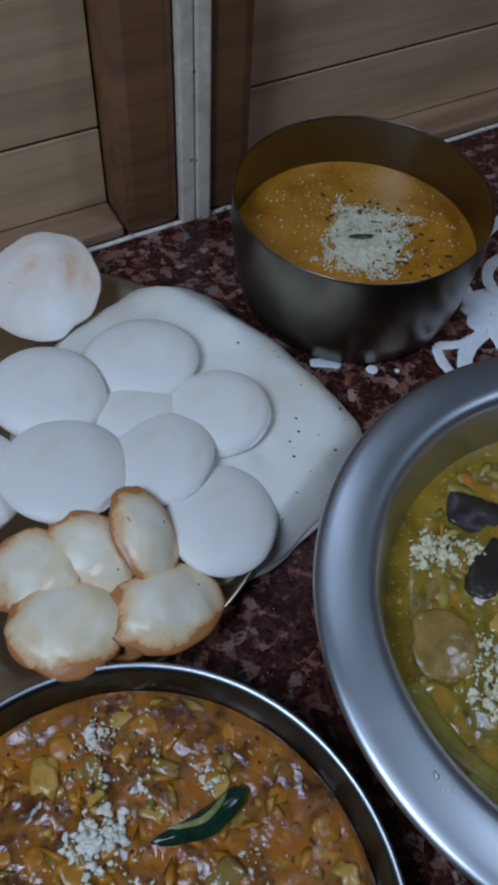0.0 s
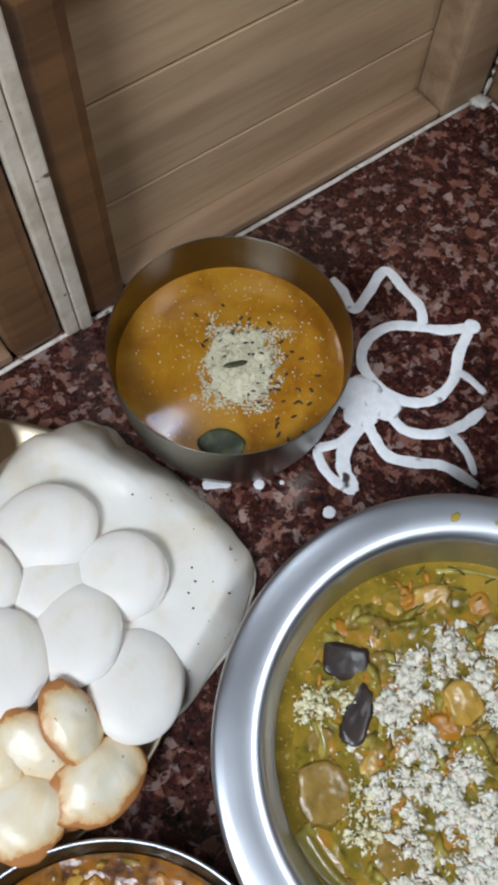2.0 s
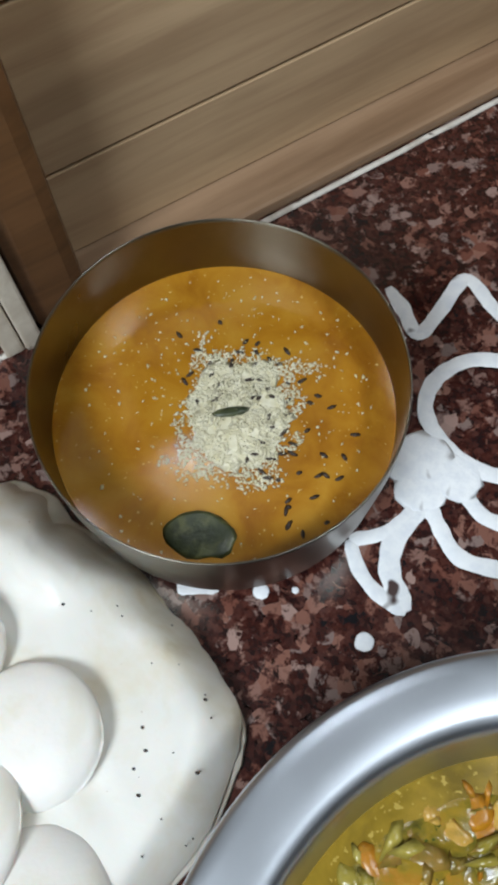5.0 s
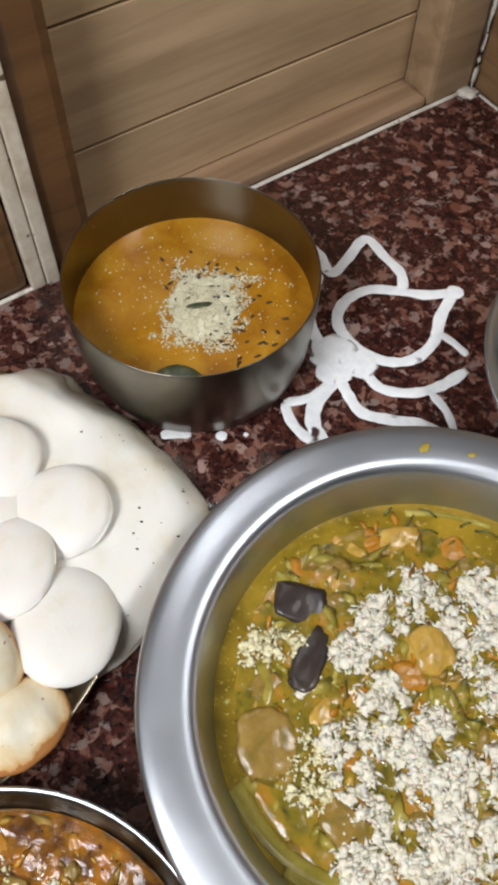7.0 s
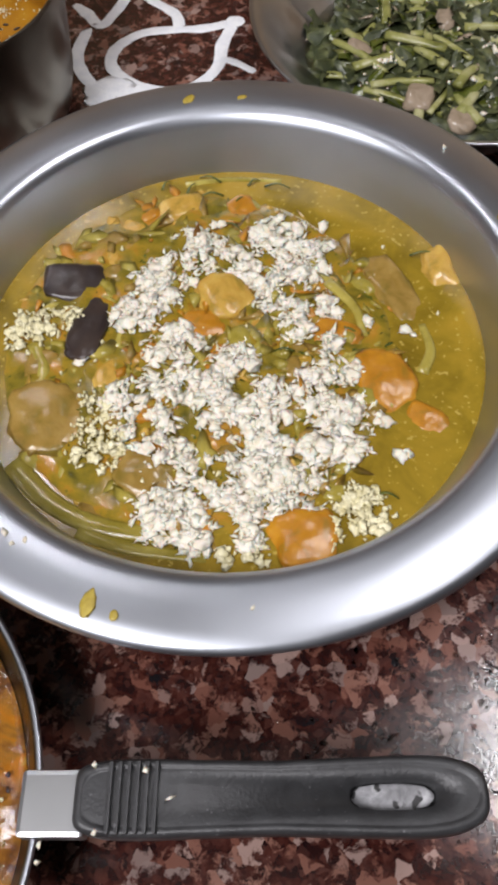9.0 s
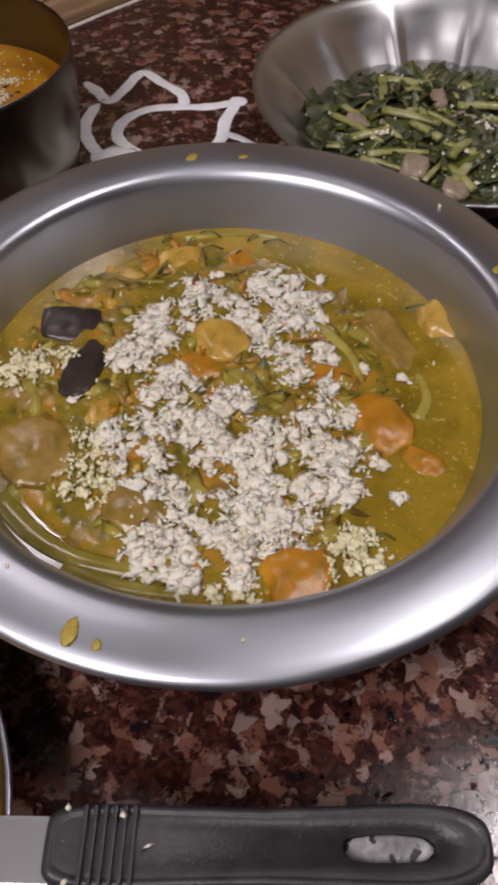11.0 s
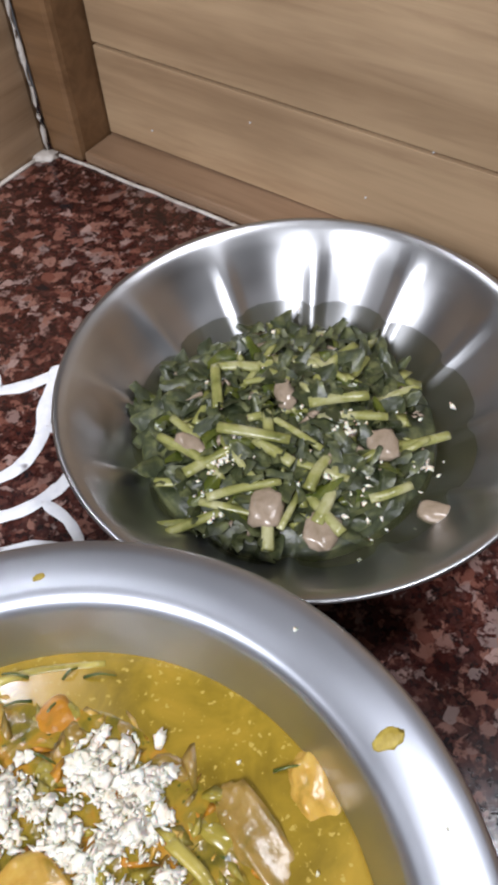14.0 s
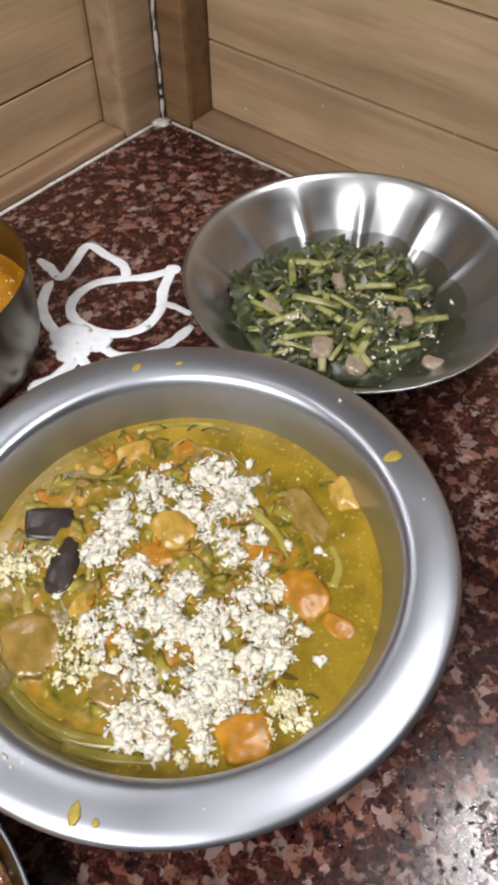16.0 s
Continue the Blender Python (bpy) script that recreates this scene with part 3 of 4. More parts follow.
def stew():
    root = thing("vegetable_stew", (0, 0, 0), "yellow-green vegetable stew with grated coconut in the steel bowl", "stew")
    rng = random.Random(11)

    def heap(x, y):
        # a raised mash in the middle and towards the left; clear broth towards the right edge
        d = math.hypot((x + 0.018) / 0.108, (y - 0.0) / 0.118)
        return max(0.0, 1 - d * d)

    def relief(x, y):
        k = heap(x, y)
        n = noise.noise(Vector((x, y, 0)) * 60) * 0.5 + noise.noise(Vector((x, y, 2)) * 140) * 0.35
        return SOUP + (0.0045 * k + 0.0042 * n * min(1, k * 2.5)) + 0.0003 * noise.noise(Vector((x, y, 5)) * 50)

    part("broth", disc(0.1342, lambda x, y: SOUP + 0.0003 * noise.noise(Vector((x, y, 5)) * 40), 20, 96, SOUP), BROTH, root, "glossy mustard-green broth")
    part("mash", disc(0.119, lambda x, y: relief(x - 0.012, y) - 0.005 * (1 - min(1, heap(x - 0.012, y) / 0.16)) ** 2, 60, 150, SOUP - 0.006), STEW, root, "soft mashed vegetables in the broth").matrix_basis = pose(-0.012, 0.0, 0)

    def chunk(name, x, y, rx, ry, rz, turn, material, tilt=0, z=-0.0024, flat=0.40, lumps=0.24, level=4):
        bm = blob(rx * 1.02, ry * 1.02, rz * 0.80, lumps, 1.2, x * 80 + y * 31, level, flat)
        for v in bm.verts:
            v.co += v.co.normalized() * min(1, rx / 0.02, ry / 0.02) * (0.0008 * noise.noise(v.co * 150) + 0.0006 * noise.noise(v.co * 480))
        c = part(name, bm, material, root)
        c.matrix_basis = pose(x, y, relief(x, y) + z, tilt, tilt * 0.5, turn)

    for x, y, rx, ry, rz, turn, tilt in ((-0.0890, 0.0440, 0.019, 0.014, 0.006, 5, 12), (-0.0770, 0.010, 0.011, 0.024, 0.005, -8, -10)):
        chunk("aubergine_piece", x, y, rx, ry, rz, turn, AUBERGINE, tilt * 0.5, -0.0012, 0.55, 0.14)
    for x, y, rx, ry, rz, turn in ((0.0794, -0.0249, 0.016, 0.020, 0.007, 15), (0.098, -0.0481, 0.013, 0.009, 0.005, -30), (0.0351, -0.1122, 0.017, 0.016, 0.008, 10),
                                   (0.006, 0.0994, 0.010, 0.012, 0.006, 30), (-0.015, 0.0101, 0.014, 0.010, 0.006, 10), (0.055, 0.004, 0.014, 0.010, 0.004, -20), (-0.045, 0.094, 0.012, 0.009, 0.004, 40),
                                   (0.030, -0.085, 0.012, 0.010, 0.004, 50)):
        chunk("pumpkin_piece", x, y, rx, ry, rz, turn, PUMPKIN, 5)
    for x, y, rx, ry, rz, turn in ((-0.0293, 0.1024, 0.015, 0.009, 0.006, 20), (0.1161, 0.0522, 0.011, 0.017, 0.008, 12), (-0.004, 0.0294, 0.015, 0.017, 0.008, 35), (-0.062, -0.020, 0.012, 0.008, 0.004, 60),
                                   (-0.058, 0.085, 0.010, 0.006, 0.004, -30), (0.070, -0.015, 0.012, 0.006, 0.004, 35), (-0.068, 0.062, 0.006, 0.009, 0.004, 20)):
        chunk("squash_piece", x, y, rx, ry, rz, turn, SQUASH, 8)
    for x, y, rx, ry, rz, turn in ((-0.0921, -0.0464, 0.021, 0.022, 0.007, 20), (0.0882, 0.0354, 0.011, 0.027, 0.007, 28), (-0.0405, -0.0794, 0.017, 0.012, 0.006, -15), (-0.098, -0.015, 0.012, 0.012, 0.004, 0),
                                   (0.062, -0.062, 0.012, 0.012, 0.003, 0)):
        chunk("tuber_piece", x, y, rx, ry, rz, turn, TUBER, 6)
    for line, r in ((((-0.106, -0.072), (-0.085, -0.093), (-0.0575, -0.1065), (-0.012, -0.113)), 0.0075), (((-0.07, -0.108), (-0.045, -0.117), (-0.01, -0.122)), 0.005),
                    (((-0.030, 0.122), (-0.005, 0.126), (0.028, 0.124)), 0.003), (((0.098, -0.02), (0.104, -0.005), (0.101, 0.012)), 0.004), (((0.052, 0.040), (0.066, 0.022), (0.070, 0.004)), 0.004),
                    (((-0.105, 0.0), (-0.098, -0.016), (-0.1, -0.03)), 0.005), (((-0.060, 0.030), (-0.058, 0.012), (-0.060, -0.004)), 0.004)):
        pts = rounded([(x, y, relief(x, y) - r * 0.05) for x, y in line], 5)
        part("bean_pod", tube(pts, r * 0.85, 9, 0.35, 0.42), BEAN, root)
    for i in range(14):
        a = rng.uniform(0, 6.28)
        x, y = (rng.uniform(-0.045, 0.02), rng.uniform(0.108, 0.124)) if i < 7 else (rng.uniform(-0.1, 0.1), rng.uniform(-0.09, 0.09))
        p0 = Vector((x, y, relief(x, y) + 0.001))
        d = Vector((math.cos(a), math.sin(a), 0)) * rng.uniform(0.008, 0.02)
        part("herb_sprig", tube(rounded([p0, p0 + d * 0.5 + Vector((0, 0, 0.003)), p0 + d], 4), 0.0009, 6, 0.5, 0.6), HERB, root)
    for name, material, n, lo, hi, seed in (("chopped_herb", HERB, 120, 0.0010, 0.0028, 1), ("squash_shred", SQUASH, 150, 0.0012, 0.0045, 2), ("pumpkin_shred", PUMPKIN, 110, 0.0015, 0.0060, 3),
                                            ("bean_shred", BEAN, 260, 0.0015, 0.0075, 4), ("tuber_shred", TUBER, 160, 0.0015, 0.0070, 5)):
        spots, r2 = [], random.Random(40 + seed)
        while len(spots) < n:
            x, y = r2.gauss(-0.008, 0.062), r2.gauss(0.0, 0.066)
            if heap(x, y) > 0.02 and noise.noise(Vector((x, y, seed)) * 32) > -0.12:
                spots.append((x, y, relief(x, y) - 0.0006))
        part(name, crumbs(spots, r2, lo, hi * 0.85, True), material, root, kind="stuff")
    # soft middling pieces half sunk in the mash
    r3 = random.Random(77)
    for i in range(70):
        while True:
            x, y = r3.uniform(-0.115, 0.10), r3.uniform(-0.115, 0.115)
            if heap(x, y) > 0.05:
                break
        name, material = r3.choice((("squash_piece", SQUASH), ("tuber_piece", TUBER), ("bean_piece", BEAN), ("bean_piece", BEAN), ("tuber_piece", TUBER), ("pumpkin_piece", PUMPKIN)))
        chunk(name, x, y, r3.uniform(0.005, 0.011), r3.uniform(0.004, 0.008), 0.004, r3.uniform(0, 180), material, r3.uniform(-10, 10), -0.0020, 0.1, 0.5, 2)
    # coconut: packed heaps with ragged gaps, and loose flakes; heaps of (x, y, radius)
    dry = ((-0.020, 0.064, 15), (-0.037, 0.040, 15), (-0.051, 0.018, 12), (0.002, 0.052, 12), (0.026, 0.076, 14), (0.039, 0.056, 14), (0.019, 0.037, 13), (0.038, 0.018, 17), (0.049, -0.001, 9), (0.049, 0.061, 9),
           (-0.031, -0.006, 13), (-0.029, -0.024, 13), (-0.054, -0.037, 10), (-0.041, -0.055, 13), (-0.029, -0.074, 12), (-0.012, -0.029, 14), (-0.002, -0.044, 14), (0.003, -0.014, 10), (0.016, -0.039, 12),
           (0.021, -0.058, 12), (0.051, -0.033, 17), (0.054, -0.060, 13), (0.036, -0.071, 12), (-0.002, -0.084, 13), (0.006, -0.098, 12), (0.030, -0.091, 13), (0.016, -0.076, 12), (-0.029, -0.101, 14),
           (-0.016, -0.115, 7), (0.010, -0.113, 6), (-0.018, -0.107, 8))
    wet = ((-0.064, -0.065, 13), (-0.070, -0.044, 9), (-0.107, 0.010, 13), (-0.088, 0.014, 8), (0.060, -0.105, 15), (0.063, -0.092, 8), (0.013, -0.122, 5), (-0.001, -0.122, 5))
    single = ((0.079, 0.045, 4), (0.092, 0.004, 4), (0.075, -0.047, 4), (-0.080, -0.012, 4), (0.072, 0.012, 3), (0.066, -0.020, 3), (0.084, -0.070, 3), (-0.010, 0.086, 4), (0.052, 0.083, 3))

    def strewn(heaps, per, gate):
        lumps, flakes = [], []
        for x, y, r in heaps:
            r *= 0.00104
            for _ in range(max(3, int(per * (r / 0.013) ** 2))):
                a, q = rng.uniform(0, 6.28), r * rng.random() ** 0.55
                px, py = x + q * math.cos(a), y + q * math.sin(a)
                if noise.noise(Vector((px, py, 9)) * 80) > gate and noise.noise(Vector((px, py, 3)) * 170) > gate - 0.14:
                    lumps.append((px, py, relief(px, py) + 0.0010 + 0.0014 * rng.random() * (1 - (q / r) ** 2)))
            for _ in range(int(per * 2.6 * (r / 0.013) ** 2)):
                a, q = rng.uniform(0, 6.28), r * 1.25 * rng.random() ** 0.6
                px, py = x + q * math.cos(a), y + q * math.sin(a)
                if noise.noise(Vector((px, py, 9)) * 80) > gate - 0.10:
                    flakes.append((px, py, relief(px, py) + 0.0010 + 0.0030 * rng.random() * max(0, 1 - (q / r) ** 2)))
        return lumps, flakes

    lumps, flakes = strewn(dry, 54, -0.20)
    more, few = strewn(single, 5, -1)
    part("coconut_clump", clumps(lumps + more, rng, 0.0010, 0.0036), COCONUT, root, "packed white grated coconut", kind="stuff")
    part("grated_coconut", crumbs(flakes + few, rng, 0.0006, 0.0019, True), COCONUT, root, "fresh white grated coconut", kind="stuff")
    lumps, flakes = strewn(wet, 44, -0.16)
    for _ in range(150):
        x, y = rng.gauss(0.0, 0.05), rng.gauss(-0.015, 0.055)
        if math.hypot(x, y) < 0.112:
            flakes.append((x, y, relief(x, y) + 0.0008))
    part("soaked_clump", clumps(lumps, rng, 0.0011, 0.0027), COCONUT_WET, root, "coconut soaked yellow by the broth", kind="stuff")
    part("loose_coconut", crumbs(flakes, rng, 0.0007, 0.0018), COCONUT_WET, root, "loose coconut flakes soaked yellow", kind="stuff")


stew()


# ---- the small straight pot of orange soup ----
def small_pot():
    x, y = -0.2137, 0.2655
    root = thing("cooking_pot", (x, y, 0), "small straight-sided dull steel pot of orange soup", "pot")
    prof = [(0, 0.003), (0.078, 0.003), (0.085, 0.008), (0.0905, 0.030), (0.0938, 0.070), (0.0940, 0.0938), (0.0940, 0.0948), (0.0941, 0.0950), (0.0951, 0.0950), (0.0952, 0.0948), (0.0952, 0.0938), (0.0950, 0.070), (0.0917, 0.029), (0.086, 0.006), (0.079, 0.0), (0, 0.0)]
    part("pot_shell", lathe(prof, 128, 0.0004), STEEL_POT, root)
    part("pot_rim", lathe([(0.0940, 0.0951), (0.0941, 0.0962), (0.0946, 0.0966), (0.0951, 0.0962), (0.0953, 0.0951), (0.0940, 0.0951)], 128, 0.0004), STEEL_POT, root, "worn bright rim edge")
    soup = thing("lentil_soup", (x, y, 0), "thin orange lentil soup with coconut and cumin in the pot", "soup")
    z, rng = 0.054, random.Random(5)
    part("soup_surface", disc(0.0926, lambda a, b: z + 0.0002 * noise.noise(Vector((a, b, 1)) * 60), 14, 96, z + 0.0006), RASAM, soup)
    heap, fine = [], []
    for _ in range(6500):
        a, b = rng.uniform(-0.026, 0.046), rng.uniform(-0.050, 0.046)
        edge = 0.029 + 0.016 * noise.noise(Vector((a, b, 0)) * 70)
        if max(abs(a - 0.008) - 0.003, abs(b + 0.001) - 0.010) < edge * rng.uniform(0.75, 1.08) and noise.noise(Vector((a, b, 4)) * 150) > -0.30:
            heap.append((a, b, z + 0.0004 + 0.0018 * rng.random() * math.exp(-((a - 0.010) ** 2 + b * b) / 0.0005)))
    for _ in range(420):
        a, r = rng.uniform(0, 6.28), 0.088 * rng.random() ** 0.55
        if r * math.sin(a) > -0.02 or rng.random() < 0.35:
            fine.append((r * math.cos(a) * 0.9, r * math.sin(a), z + 0.0003))
    bed = blob(0.024, 0.029, 0.0005, 0.5, 2.2, 7, 4)
    part("coconut_bed", bed, PASTE, soup, "pale wet coconut paste").matrix_basis = pose(0.009, -0.001, z + 0.0002)
    part("grated_coconut", crumbs(heap, rng, 0.0004, 0.0011), PASTE, soup, "pale grated coconut floating in the soup", kind="stuff")
    part("coconut_flake", crumbs(fine, rng, 0.0004, 0.0010), COCONUT_WET, soup, kind="stuff")
    for _ in range(64):
        a, r = rng.uniform(-0.9, 2.6), rng.uniform(0.015, 0.07)
        s = part("cumin_seed", blob(0.0024 * rng.uniform(0.7, 1.5), 0.0012, 0.0009, 0.1, 2, rng.random() * 9, 1), SEED, soup)
        s.matrix_basis = pose(0.008 + r * math.cos(a), -0.012 + r * math.sin(a), z + 0.0005, 0, 0, rng.uniform(0, 180))
    leaf = part("curry_leaf", blob(0.019, 0.012, 0.0016, 0.2, 1.5, 4, 3), LEAF, soup, "dark wilted curry leaf")
    leaf.matrix_basis = pose(0.006, -0.070, z + 0.0008, 4, 0, 8)
    leaf = part("curry_leaf", blob(0.010, 0.0028, 0.0012, 0.2, 1.5, 6, 2), LEAF, soup)
    leaf.matrix_basis = pose(0.004, 0.0, z + 0.002, 0, 0, 22)
    for ob in (root, soup):
        ob.matrix_world = pose(x, y, 0) @ Matrix.Diagonal((1.02, 1.02, 1, 1))


small_pot()


# ---- the fluted bowl of greens ----
def greens_bowl():
    x, y = 0.1507, 0.2655
    root = thing("fluted_bowl", (x, y, 0), "polished steel bowl with broad flutes holding cooked greens", "bowl")

    def flute(a, z):
        k = max(0.0, math.sin(math.pi * min(1, max(0, (z - 0.016) / 0.066)))) ** 0.6
        p = (math.degrees(a) - 75) / 30 % 1
        d = min(p, 1 - p)
        return k * (0.0022 * math.cos(2 * math.pi * (p - 0.5)) - 0.0036 * math.exp(-(d / 0.085) ** 4))

    prof = [(0, 0.004), (0.050, 0.004), (0.062, 0.010), (0.085, 0.030), (0.108, 0.055), (0.124, 0.076), (0.130, 0.0845), (0.1345, 0.0885), (0.1372, 0.0896), (0.1383, 0.0884), (0.1372, 0.0868), (0.134, 0.0862), (0.131, 0.083),
            (0.125, 0.075), (0.109, 0.054), (0.086, 0.029), (0.063, 0.0085), (0.051, 0.0), (0, 0.0)]
    fine = []
    for (r0, z0), (r1, z1) in zip(prof, prof[1:]):
        n = 4 if abs(z1 - z0) > 0.015 else 1
        fine += [(r0 + (r1 - r0) * i / n, z0 + (z1 - z0) * i / n) for i in range(n)]
    part("bowl_shell", lathe(fine + [prof[-1]], 192, 0, flute), STEEL_BOWL, root)
    greens = thing("cooked_greens", (x, y, 0), "dark wilted greens with chopped stems and shallots in thin broth", "greens")
    rng = random.Random(21)
    level = 0.046
    part("broth", disc(0.1005, lambda a, b: level + 0.0002 * noise.noise(Vector((a, b, 1)) * 50), 10, 72, level), GREEN_WATER, greens, "murky green cooking water")

    def pile(a, b):
        d = math.hypot((a + 0.014) / 0.092, (b + 0.012) / 0.088)
        return level - 0.005 + 0.032 * max(0, 1 - d * d) ** 0.8 + 0.005 * noise.noise(Vector((a, b, 3)) * 55)

    part("leaf_mass", disc(0.086, lambda a, b: pile(a - 0.010, b - 0.006), 40, 110, level - 0.008), LEAF, greens, "matted dark leaves").matrix_basis = pose(-0.010, -0.006, 0)
    for _ in range(330):
        t, r = rng.uniform(0, 6.28), 0.084 * rng.random() ** 0.6
        a, b = r * math.cos(t) - 0.014, r * math.sin(t) - 0.004
        w, l, seed = rng.uniform(0.003, 0.009), rng.uniform(0.006, 0.018), rng.uniform(0, 50)
        bm, grid = bmesh.new(), {}
        for i in range(6):
            for j in range(5):
                u, v = i / 5 * 2 - 1, j / 4 * 2 - 1
                grid[i, j] = bm.verts.new((u * l, v * w * (1.05 - u * u * 0.8) * (1 + 0.3 * noise.noise(Vector((u * 3, v, seed)))), 0.0045 * noise.noise(Vector((u * 1.8, v * 1.8, seed))) - 0.003 * v * v))
        for i in range(5):
            for j in range(4):
                bm.faces.new((grid[i, j], grid[i + 1, j], grid[i + 1, j + 1], grid[i, j + 1]))
        leaf = part("leaf", bm, LEAF if rng.random() < 0.88 else HERB, greens)
        leaf.matrix_basis = Matrix.Translation((a, b, pile(a, b) + 0.002)) @ Euler((rng.uniform(-0.9, 0.9), rng.uniform(-0.9, 0.9), rng.uniform(0, 6.28))).to_matrix().to_4x4()
    for i in range(40):
        t, r = rng.uniform(0, 6.28), 0.072 * rng.random() ** 0.6
        a, b = r * math.cos(t) - 0.012, 0.8 * r * math.sin(t) - 0.028
        ang = rng.gauss(0.05, 0.5) if rng.random() < 0.5 else rng.uniform(0, 3.14)
        if i == 0:
            a, b, ang = -0.080, -0.062, -0.06
        l = rng.uniform(0.010, 0.021)
        d = Vector((math.cos(ang), math.sin(ang), 0)) * l
        p = Vector((a, b, pile(a, b) + rng.uniform(0.002, 0.006)))
        pts = rounded([p - d, p + Vector((rng.uniform(-1, 1), rng.uniform(-1, 1), 1.0)) * 0.0012, p + d], 4)
        for q in pts:
            q.z = max(q.z, pile(q.x, q.y) + 0.0012)
        part("stem_piece", tube(pts, rng.uniform(0.0021, 0.0038), 8, 0.12, 0.8), STEM, greens)
    for a, b, rx, ry, rz, turn in ((-0.010, -0.004, 0.008, 0.012, 0.007, 5), (-0.032, -0.082, 0.012, 0.014, 0.007, -20), (-0.006, -0.100, 0.015, 0.012, 0.006, 60), (0.058, -0.092, 0.014, 0.009, 0.006, -25),
                                   (0.036, -0.050, 0.011, 0.013, 0.005, 0), (-0.066, -0.028, 0.008, 0.014, 0.005, 40)):
        o = part("shallot_piece", blob(rx * 0.82, ry * 0.82, rz * 0.85, 0.2, 1.5, a * 80, 3, 0.4), ONION, greens)
        o.matrix_basis = pose(a, b * 0.85, pile(a, b * 0.85) + 0.004, 10, 5, turn)
    for name, material, n, hi in (("onion_sliver", ONION, 40, 0.0042), ("stem_sliver", STEM, 60, 0.0050)):
        spots = []
        for _ in range(n):
            t, r = rng.uniform(0, 6.28), 0.080 * rng.random() ** 0.55
            u, v = r * math.cos(t) - 0.006, r * math.sin(t) - 0.006
            spots.append((u, v, pile(u, v) + 0.0035))
        part(name, crumbs(spots, rng, 0.0014, hi, True), material, greens, kind="stuff")
    bits = []
    for a, b, n, s in ((0.020, -0.028, 26, 0.004), (-0.050, -0.037, 22, 0.004), (-0.060, -0.060, 20, 0.006), (0.055, -0.055, 14, 0.004), (0.01, -0.05, 26, 0.03), (-0.02, 0.03, 10, 0.03), (0.02, -0.075, 14, 0.008)):
        for _ in range(n):
            u, v = rng.gauss(a, s), rng.gauss(b, s)
            bits.append((u, v, pile(u, v) + 0.006))
    part("coconut_crumb", crumbs(bits, rng, 0.0008, 0.0020), COCONUT, greens, "small bits of grated coconut", kind="stuff")
    # the rim stays just below the wide bowl's lip
    for ob in (root, greens):
        ob.matrix_world = pose(x, y, 0) @ Matrix.Diagonal((1.03, 1.03, 0.87, 1))


greens_bowl()


